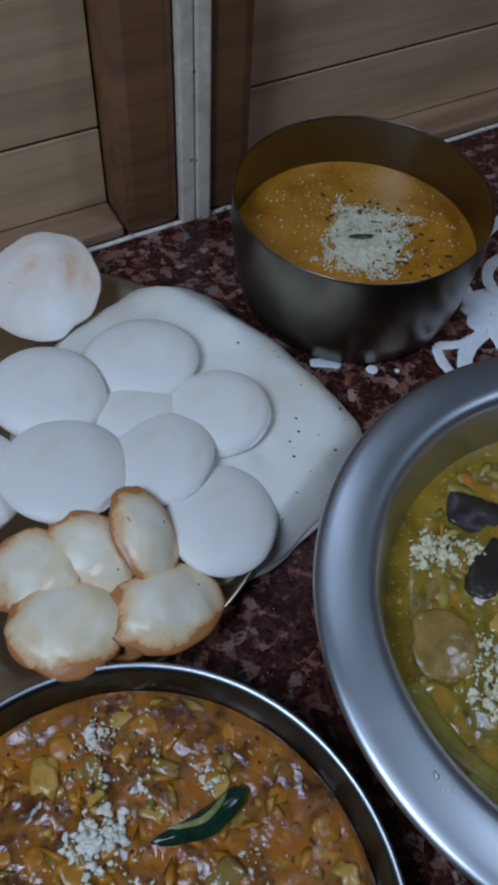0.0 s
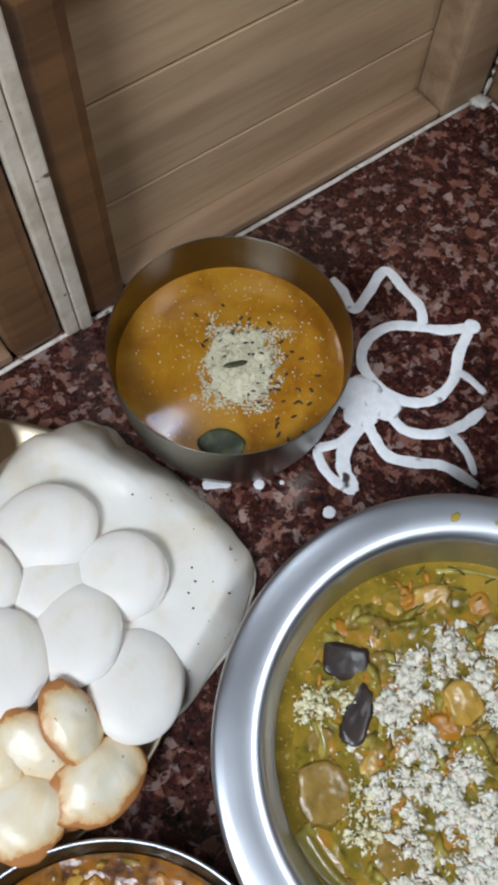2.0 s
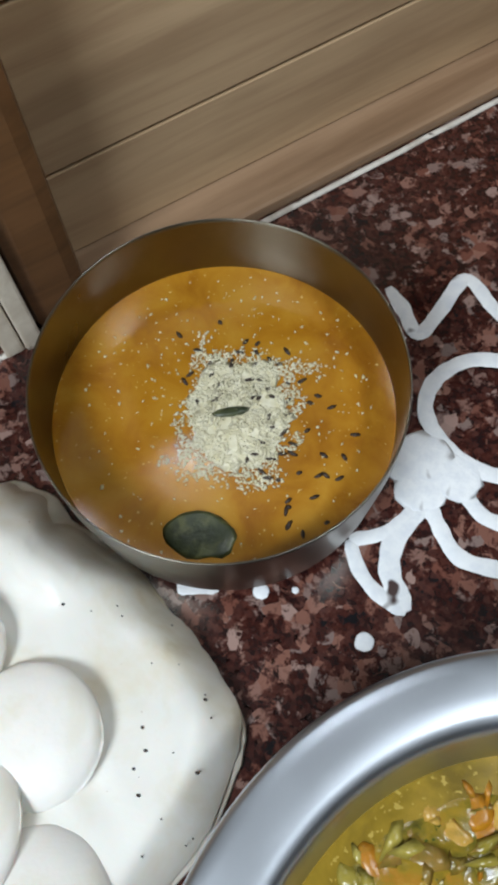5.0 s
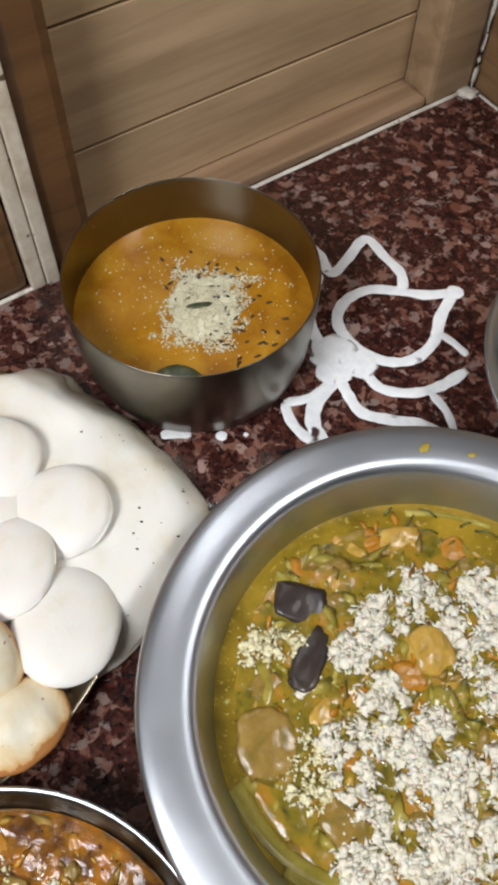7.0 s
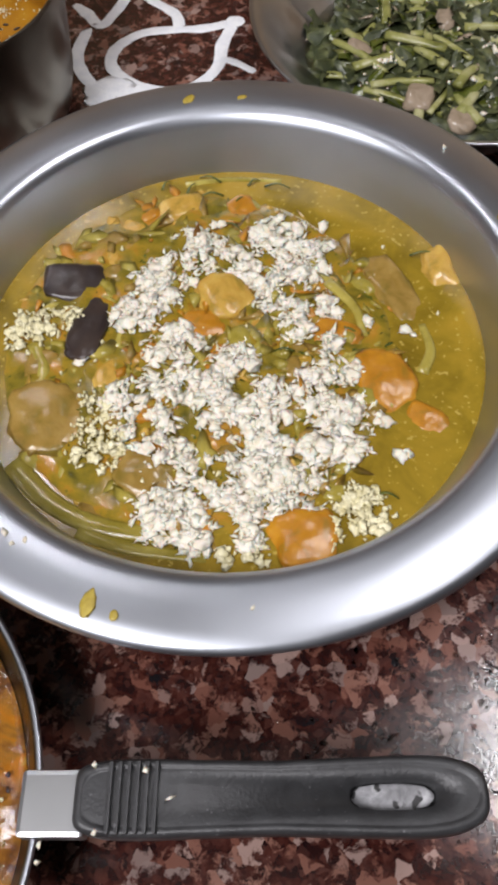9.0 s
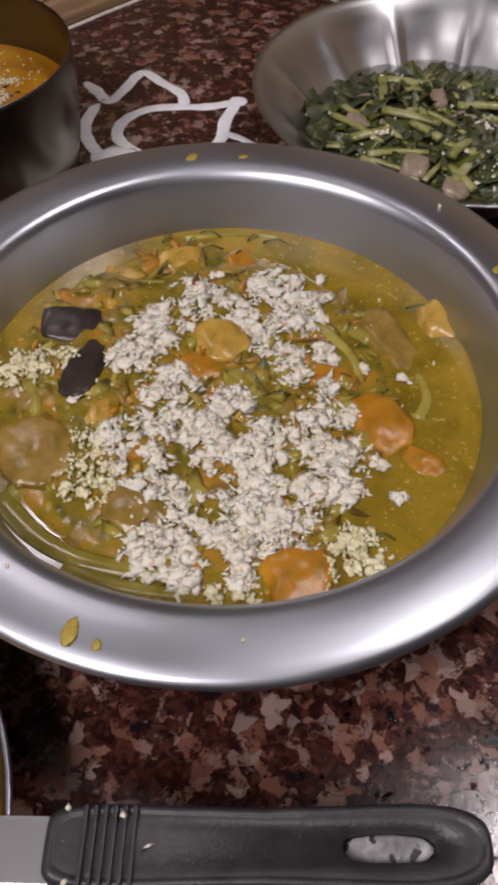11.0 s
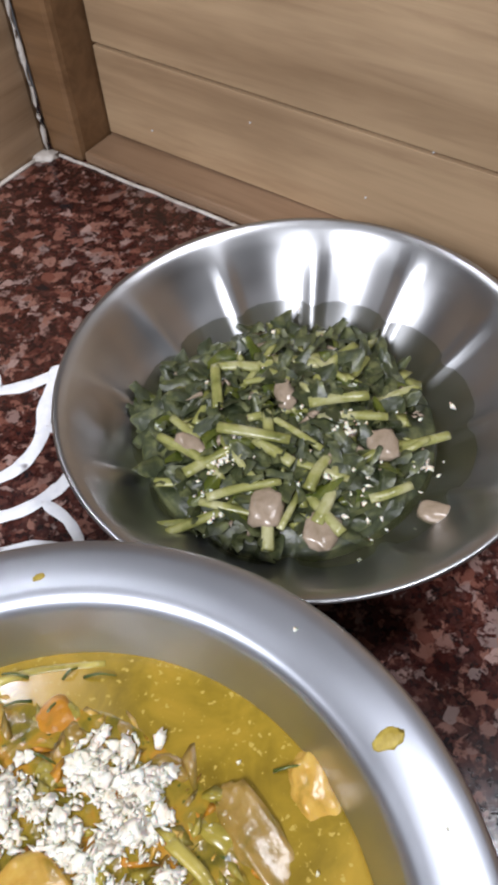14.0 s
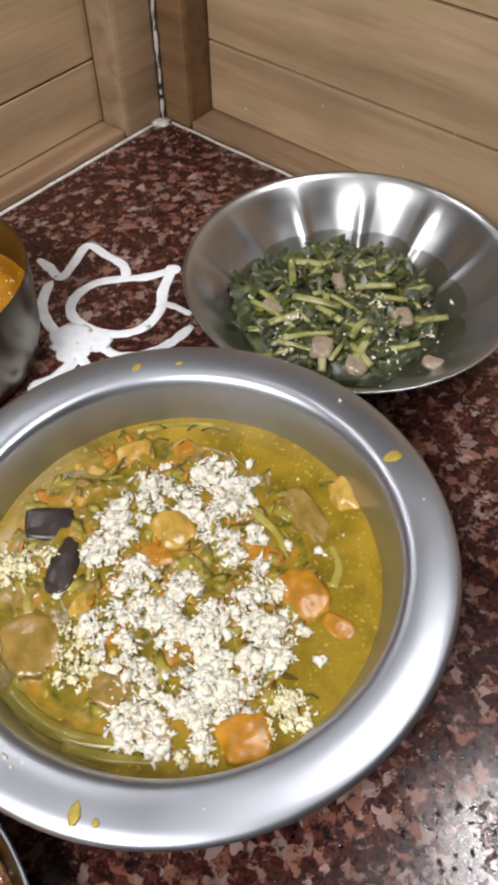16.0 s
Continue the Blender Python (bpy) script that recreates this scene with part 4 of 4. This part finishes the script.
# ---- the pan of curry ----
def frying_pan():
    x, y = -0.2074, -0.2292
    root = thing("frying_pan", (x, y, 0), "steel pan of orange curry with a black plastic handle", "pan")
    prof = [(0, 0.004), (0.098, 0.004), (0.112, 0.010), (0.124, 0.028), (0.1295, 0.040), (0.1318, 0.0436), (0.1332, 0.0434), (0.1330, 0.0418), (0.1308, 0.039), (0.1255, 0.027), (0.1135, 0.008), (0.099, 0.0), (0, 0.0)]
    part("pan_body", lathe(prof, 128, 0.0004), STEEL_PAN, root)
    part("pan_rim", lathe([(0.1312, 0.0440), (0.1326, 0.0452), (0.1340, 0.0440), (0.1326, 0.0428), (0.1312, 0.0440)], 128), STEEL, root, "bright rolled steel rim")
    handle = part("handle_bracket", box(0.126, -0.0075, 0.038, 0.153, 0.0175, 0.0495, 0.002), STEEL_BOWL, root, "bare steel handle bracket", smooth=False)
    # the grip: waisted outline with a slot near its end
    n = 64
    outer, inner = [], []
    x0, x1, cx = 0.149, 0.307, 0.0
    for i in range(n):
        a = 2 * math.pi * i / n
        u = math.cos(a)
        px = (x0 + x1) / 2 + (x1 - x0) / 2 * math.copysign(abs(u) ** 0.36, u)
        k = (px - x0) / (x1 - x0)
        half = 0.0150 - 0.0022 * math.sin(math.pi * min(1, max(0, k))) ** 2 + 0.0004 * k
        v = math.sin(a)
        py = half * math.copysign(abs(v) ** (0.30 if u < 0 else 0.62), v)
        outer.append((px, py))
        inner.append((0.272 + 0.0165 * math.copysign(abs(u) ** 0.55, u), 0.0052 * math.copysign(abs(v) ** 0.7, v)))
    bm = bmesh.new()

    def shrink(points, d, centre):
        return [(px - math.copysign(min(abs(px - centre), d), px - centre), py - math.copysign(min(abs(py), d), py)) for px, py in points]

    lift = 0.013
    levels = [(0.0015, 0.0020, 0.029), (0, 0, 0.032), (0, 0, 0.0415), (0.0012, 0.0, 0.0432), (0.0030, 0.0, 0.0436), (0.0032, 0, 0.0431), (0.0040, 0, 0.0432)]
    rings_o = [[bm.verts.new((px, py + 0.006, z + lift + 0.0120 * max(0, (px - x0) / (x1 - x0)) ** 1.3)) for px, py in shrink(outer, d, 0.228)] for d, _, z in levels]
    rings_i = [[bm.verts.new((px, py + 0.006, z + lift + 0.0120 * max(0, (px - x0) / (x1 - x0)) ** 1.3)) for px, py in inner] for z in (0.0425, 0.0355)]
    rings = rings_o + rings_i
    for a, b in zip(rings, rings[1:]):
        for i in range(n):
            j = (i + 1) % n
            bm.faces.new((a[i], a[j], b[j], b[i]))
    bm.faces.new(rings[0][::-1])
    bm.faces.new(rings[-1])
    grip = part("handle_grip", bm, PLASTIC, root, "black plastic grip with a hanging slot")
    dust = part("slot_floor", blob(0.0163, 0.0050, 0.0006, 0.04, 3, 2, 4, 0.3), SLOT_GREY, grip, "worn grey slot floor")
    dust.matrix_basis = pose(0.272, 0.006, 0.0590, 0, -5, 0)
    for i in range(6):
        px = 0.1625 + 0.0036 * i
        part("grip_rib", box(px, -0.0070, 0.0555, px + 0.0016, 0.0190, 0.0592 + 0.0002 * i, 0.0004), PLASTIC, grip, smooth=False)
    curry = thing("vegetable_curry", (x, y, 0), "thick orange-brown vegetable curry with coconut in the pan", "curry")
    rng = random.Random(8)
    z = 0.030

    def relief(a, b):
        p = Vector((a, b, 0))
        return z + 0.0034 * noise.noise(p * 52) + 0.0019 * noise.noise(p * 115) + 0.0011 * noise.noise(p * 290)

    part("curry_surface", disc(0.1235, relief, 70, 170, z - 0.002), CURRY, curry)
    for i in range(80):
        t, r = rng.uniform(0, 6.28), 0.112 * rng.random() ** 0.5
        a, b = r * math.cos(t), r * math.sin(t)
        kind = rng.random()
        name, material = ("pumpkin_piece", PUMPKIN) if kind < 0.55 else (("tuber_piece", TUBER) if kind < 0.70 else ("squash_piece", SQUASH))
        c = part(name, blob(rng.uniform(0.004, 0.012), rng.uniform(0.004, 0.008), rng.uniform(0.0022, 0.0034), 0.40, 1.7, i, 3, 0.2), material, curry)
        c.matrix_basis = pose(a, b, relief(a, b) - 0.0014, rng.uniform(-12, 12), rng.uniform(-12, 12), rng.uniform(0, 180))
    for name, material, n, seed in (("squash_shred", SQUASH, 40, 1), ("tuber_shred", TUBER, 110, 2), ("pumpkin_shred", PUMPKIN, 160, 3), ("seed_grain", SEED, 60, 4)):
        r2, spots = random.Random(60 + seed), []
        for _ in range(n):
            t, r = r2.uniform(0, 6.28), 0.117 * r2.random() ** 0.5
            spots.append((r * math.cos(t), r * math.sin(t), relief(r * math.cos(t), r * math.sin(t)) + (0.0006 if seed == 4 else -0.0004)))
        part(name, crumbs(spots, r2, 0.0008 if seed == 4 else 0.0015, 0.0016 if seed == 4 else 0.0055, seed != 4), material, curry, kind="stuff")
    for name, rx, ry, rz, off, material, label in (("green_chilli", 0.027, 0.0068, 0.0034, 0.0, CHILLI, "dark green slit chilli"), ("chilli_seam", 0.017, 0.0021, 0.0016, 0.0026, STEM, "pale inside of the chilli")):
        bm = blob(rx, ry, rz, 0.16, 1.6, 3, 4)
        for v in bm.verts:
            k = v.co.x / rx
            v.co.y += 0.006 * (k * k - 0.5)
            v.co.y *= 1 - 0.35 * max(0, -k)
        c = part(name, bm, material, curry, label)
        c.matrix_basis = pose(0.0155 - off * 0.6, 0.0650 + off * 0.3, z + 0.0042 + off, 6, 0, 48)
    bits = []
    for a, b, k, s in ((-0.052, 0.088, 40, 0.006), (-0.028, 0.085, 24, 0.01), (0.012, 0.084, 20, 0.006), (-0.045, 0.068, 22, 0.008), (0.0, 0.05, 60, 0.045), (0.03, -0.02, 80, 0.05), (0.10, -0.02, 50, 0.012), (0.05, -0.05, 90, 0.02)):
        for _ in range(k):
            u, v = rng.gauss(a, s), rng.gauss(b, s)
            if math.hypot(u, v) < 0.115:
                bits.append((u, v, relief(u, v) + 0.0012))
    part("coconut_crumb", crumbs(bits, rng, 0.0007, 0.0017), COCONUT_WET, curry, "loose flakes of grated coconut", kind="stuff")
    lumps = []
    for a, b, k, s in ((-0.034, 0.036, 60, 0.0065), (-0.026, 0.046, 26, 0.005), (-0.052, 0.085, 12, 0.003), (0.010, 0.084, 6, 0.003), (-0.020, 0.070, 5, 0.004), (0.104, -0.018, 8, 0.005), (0.06, -0.05, 12, 0.01)):
        for _ in range(k):
            u, v = rng.gauss(a, s), rng.gauss(b, s)
            lumps.append((u, v, relief(u, v) + 0.0018))
    part("coconut_clump", clumps(lumps, rng, 0.0010, 0.0026), COCONUT, curry, "packed clumps of grated coconut", kind="stuff")


frying_pan()


# ---- the plate of steamed and fried snacks ----
PX, PY = -0.385, 0.020


def plate():
    root = thing("plate", (PX, PY, 0), "round brassy steel plate under the flatbread and snacks", "plate")
    prof = [(0, 0.004), (0.150, 0.004), (0.158, 0.007), (0.168, 0.0125), (0.1755, 0.0158), (0.1785, 0.0164), (0.1795, 0.0150), (0.176, 0.0142), (0.168, 0.0108), (0.158, 0.0045), (0.150, 0.0), (0, 0.0)]
    part("plate_dish", lathe(prof, 128), PLATE, root)


plate()


def flatbread():
    """One large soft white flatbread, folded over, its far corner hanging past the plate's edge."""
    root = thing("flatbread", (-0.292, 0.086, 0), "large soft white flatbread folded over on the plate", "flatbread")
    rng = random.Random(3)

    reach = ((13, 0.127), (27, 0.115), (36, 0.109), (50, 0.103), (75, 0.103), (90, 0.110), (102, 0.127), (110, 0.134), (124, 0.126), (185, 0.12), (235, 0.12), (285, 0.135), (299, 0.137), (313, 0.127), (333, 0.120),
             (352, 0.124), (373, 0.127))

    def edge(a):
        d = math.degrees(a) % 360
        d += 360 if d < 13 else 0
        for (a0, r0), (a1, r1) in zip(reach, reach[1:]):
            if a0 <= d <= a1:
                t = (d - a0) / (a1 - a0)
                r = r0 + (r1 - r0) * t * t * (3 - 2 * t)
        return r * (1 + 0.02 * noise.noise(Vector((math.cos(a) * 3, math.sin(a) * 3, 1.5))) + 0.008 * noise.noise(Vector((math.cos(a) * 14, math.sin(a) * 14, 4))))

    def top(a, k):
        r = edge(a) * k
        x, y = r * math.cos(a), r * math.sin(a)
        h = 0.024 + 0.006 * (1 - k * k) + 0.0035 * noise.noise(Vector((x, y, 0)) * 22) + 0.0014 * noise.noise(Vector((x, y, 3)) * 60)
        fold = math.exp(-((y - 0.078 + 0.30 * x) / 0.011) ** 2) * 0.009 * (1 if x < 0.01 else math.exp(-((x - 0.01) / 0.02) ** 2))
        return x, y, h + fold - 0.016 * max(0, k - 0.80) ** 2 / 0.04

    n, rings = 120, 26
    bm = bmesh.new()
    rows = [[bm.verts.new(top(0, 0))]]
    for j in range(1, rings + 1):
        k = j / rings
        rows.append([bm.verts.new(top(2 * math.pi * i / n, k)) for i in range(n)])
    for dk, dz in ((1.004, -0.0009), (1.003, -0.0022), (0.990, -0.0030)):
        ring = []
        for i in range(n):
            x, y, z = top(2 * math.pi * i / n, 1)
            ring.append(bm.verts.new((x * dk, y * dk, max(0.001, z + dz))))
        rows.append(ring)
    rows.append([bm.verts.new((v.co.x * 0.8, v.co.y * 0.8, 0.016)) for v in rows[-1]])
    for i in range(n):
        bm.faces.new((rows[0][0], rows[1][i], rows[1][(i + 1) % n]))
    for a, b in zip(rows[1:], rows[2:]):
        for i in range(n):
            bm.faces.new((a[i], b[i], b[(i + 1) % n], a[(i + 1) % n]))
    bm.faces.new(rows[-1])
    part("bread_sheet", bm, SHEET, root)
    under = bmesh.new()
    rows = []
    for k, dz in ((0.70, -0.006), (0.90, -0.0048), (1.015, -0.0040), (1.022, -0.0048), (1.015, -0.0056), (0.85, -0.0068)):
        ring = []
        for i in range(n):
            a = 2 * math.pi * i / n
            x, y, z = top(a + 0.045, min(1, k))
            c, q = math.cos(-0.045), math.sin(-0.045)
            ring.append(under.verts.new(((x * c - y * q) * max(1, k), (x * q + y * c) * max(1, k), max(0.0015, z + dz))))
        rows.append(ring)
    for a, b in zip(rows, rows[1:]):
        for i in range(n):
            under.faces.new((a[i], b[i], b[(i + 1) % n], a[(i + 1) % n]))
    part("lower_sheet", under, SHEET, root)
    fold = bmesh.new()
    rows = []
    for j in range(15):
        k = j / 14
        ring = []
        for i in range(n):
            a = 2 * math.pi * i / n
            x, y, z = top(a, 0.955 * k * (1 + 0.02 * noise.noise(Vector((math.cos(a) * 2.2, math.sin(a) * 2.2, 7)))))
            ring.append(fold.verts.new((x, y, z + 0.0022 * (1 - max(0, k - 0.86) ** 2 / 0.0196 * 1.1))))
        rows.append(ring)
    for a, b in zip(rows, rows[1:]):
        for i in range(n):
            fold.faces.new((a[i], b[i], b[(i + 1) % n], a[(i + 1) % n]))
    bmesh.ops.remove_doubles(fold, verts=fold.verts[:], dist=1e-6)
    part("folded_layer", fold, SHEET, root)
    for i in range(16):
        a, k = rng.uniform(-0.75, 1.3), rng.uniform(0.66, 0.97)
        sp = part("dark_speck", blob(0.0007 * rng.uniform(0.6, 1.2), 0.0005, 0.0003, 0.1, 2, a, 1), SEED, root)
        sx, sy, sz = top(a, k)
        sp.matrix_basis = pose(sx, sy, sz + 0.0022)
    for a, k in ((0.15, 0.62), (0.02, 0.66), (-0.1, 0.64), (-0.22, 0.70), (0.30, 0.88), (-0.02, 0.88), (1.25, 0.62)):
        sp = part("dark_speck", blob(0.0011 * rng.uniform(0.6, 1.3), 0.0009, 0.0005, 0.1, 2, a, 1), SEED, root)
        sx, sy, sz = top(a, k)
        sp.matrix_basis = pose(sx, sy, sz + 0.0024)


flatbread()


def rice_cake(x, y, z, rx, ry, turn, tilt, lean, seed, height=0.0095):
    """A steamed cake: a lens with a rounded rim, a little uneven."""
    root = thing("steamed_rice_cake", (x, y, z), "plump white steamed rice cake lying on the flatbread", "rice cake", "rice cakes on the plate")
    bm = blob(1, 1, 1, 0.03, 1.5, seed, 4)
    for v in bm.verts:
        d = min(1.0, math.hypot(v.co.x, v.co.y))
        up = v.co.z > 0
        v.co = Vector((v.co.x * rx * 1.08, v.co.y * ry * 1.08, (height * (1 - d ** 2.6) ** 0.62 + 0.0006 * noise.noise(v.co * 3 + Vector((seed, 0, 0)))) if up else -0.007 * (1 - d ** 4) ** 0.5))
    part("cake_body", bm, IDLI, root)
    root.matrix_world = pose(x, y, z, tilt, lean, turn)


for x, y, z, rx, ry, turn, tilt, lean, seed in (
        (-0.332, 0.107, 0.043, 0.039, 0.033, 18, 6, -5, 1), (-0.379, 0.055, 0.047, 0.038, 0.034, 10, 8, 5, 2), (-0.341, 0.000, 0.051, 0.038, 0.039, 25, -6, 4, 3),
        (-0.2875, 0.032, 0.045, 0.032, 0.037, 14, -6, -6, 4), (-0.266, 0.081, 0.041, 0.034, 0.033, 18, 5, -6, 5), (-0.237, 0.004, 0.040, 0.033, 0.039, 10, -5, 9, 6),
        (-0.395, -0.028, 0.048, 0.036, 0.036, 0, 8, 4, 7), (-0.316, 0.062, 0.037, 0.030, 0.030, 0, 0, 0, 8)):
    rice_cake(x, y, z - 0.007, rx, ry, turn, tilt, lean, seed)


def fried_puff(x, y, z, rx, ry, rz, turn, tilt, lean, seed):
    root = thing("fried_puff", (x, y, z), "small golden puffed fried bread with browned edges", "fried bread", "fried breads on the plate")
    bm = blob(rx, ry, rz, 0.13, 1.5, seed, 4)
    for v in bm.verts:
        seam = 1 + 0.16 * math.exp(-(v.co.z / (0.32 * rz)) ** 2)
        v.co.x, v.co.y = v.co.x * seam * 0.95, v.co.y * seam * 0.95
        v.co.z *= 0.7 if v.co.z < 0 else 0.9
        v.co.z += 0.22 * rz * noise.noise(v.co * 45 + Vector((seed, 0, 0)))
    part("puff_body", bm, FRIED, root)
    root.matrix_world = pose(x, y, z, tilt, lean, turn)


for row in ((-0.328, -0.070, 0.041, 0.027, 0.025, 0.012, 0, 8, -8, 1.2), (-0.301, -0.050, 0.045, 0.030, 0.021, 0.011, -25, 16, 6, 2.6), (-0.274, -0.030, 0.050, 0.029, 0.019, 0.010, -50, -22, 14, 3.1),
            (-0.297, -0.094, 0.042, 0.032, 0.030, 0.013, 10, -4, 0, 4.4), (-0.248, -0.064, 0.037, 0.033, 0.025, 0.012, 45, 5, 14, 5.7), (-0.275, -0.074, 0.030, 0.027, 0.026, 0.011, 0, 0, 0, 6.1)):
    fried_puff(*row)


def crisp_disc():
    root = thing("crisp_disc", (-0.418, 0.150, 0.045), "thin white speckled crisp disc leaning over the plate", "crisp bread")
    bm = blob(0.044, 0.046, 0.0030, 0.05, 2.4, 5, 4)
    for v in bm.verts:
        v.co.z += 0.0035 * noise.noise(v.co * 45) - 0.010 * ((v.co.x / 0.05) ** 2 + (v.co.y / 0.046) ** 2 - 0.5)
    part("disc_body", bm, CREPE, root)
    root.matrix_world = pose(-0.428, 0.150, 0.040, 18, -6, 20)


crisp_disc()


# ---- wet stone ----
def wet_stone():
    rng = random.Random(17)
    bm = bmesh.new()
    for cx, cy, s, n in ((0.185, -0.175, 0.040, 420), (0.15, -0.21, 0.04, 90), (-0.17, -0.075, 0.022, 110), (-0.165, 0.14, 0.03, 40), (0.06, -0.19, 0.03, 40)):
        for _ in range(n):
            x, y, r = rng.gauss(cx, s), rng.gauss(cy, s), rng.uniform(0.0004, 0.0013)
            if math.hypot(x, y) < 0.12 or math.hypot(x + 0.2074, y + 0.2292) < 0.14 or (abs(y + 0.2292) < 0.02 and x < 0.11):
                continue
            v = bmesh.ops.create_icosphere(bm, subdivisions=2, radius=1)["verts"]
            m = pose(x, y, 0.0001, 0, 0, rng.uniform(0, 180)) @ Matrix.Diagonal((r * rng.uniform(1, 2.0), r, r * 0.30, 1))
            bmesh.ops.transform(bm, matrix=m, verts=v)
    tagged(part("water_spray", bm, WATER, None, "fine water droplets on the granite countertop", kind="stuff"), category="water")

    def level(x, y):
        # a thin film with a ragged shore that dips under the stone
        h = 0.0012 * (0.62 - (x * x + y * y) / 0.0040 + 0.9 * noise.noise(Vector((x, y, 0)) * 34) + 0.5 * noise.noise(Vector((x, y, 7)) * 110))
        h = max(-0.0004, min(0.0005, h))
        return h + (0.00022 * noise.noise(Vector((x, y, 4)) * 420) if h > 0 else 0)

    film = disc(0.075, level, 110, 240, -0.0004)
    ob = tagged(part("water_puddle", film, WATER, None, "thin rippled puddle of spilt water on the granite countertop"), category="water")
    ob.matrix_world = pose(0.215, -0.190, 0.0, 0, 0, 30)


wet_stone()


# ---- stray flakes ----
def stray_flakes():
    rng = random.Random(31)
    spots = [(-0.072, -0.2292 + 0.004 + rng.uniform(-0.02, 0.04), 0.0458) for _ in range(2)]
    spots += [(x, y, 0.0880) for x, y in ((-0.092, -0.125), (-0.088, -0.130), (-0.083, -0.128), (0.012, -0.158), (0.160, 0.020), (0.157, 0.008), (0.118, 0.109))]
    spots += [(x, y, 0.0612) for x, y in ((-0.050, -0.212), (-0.048, -0.236), (-0.030, -0.214), (-0.020, -0.224))]
    ob = part("coconut_crumb", crumbs(spots, rng, 0.0010, 0.0020), COCONUT, None, "stray flakes of grated coconut on rim and handle", kind="stuff")
    tagged(ob, category="coconut")
    bm = bmesh.new()
    for s, z in ((0.098, 0.030), (0.205, 0.070), (0.31, 0.040), (0.36, 0.095)):
        v = bmesh.ops.create_icosphere(bm, subdivisions=1, radius=0.0009)["verts"]
        bmesh.ops.translate(bm, vec=at_wall("right", s, 0.0376, z), verts=v)
    ob = part("dried_spatter", bm, CHALK, None, "tiny white specks dried on the wooden screen", kind="stuff")
    tagged(ob, category="spatter")


stray_flakes()
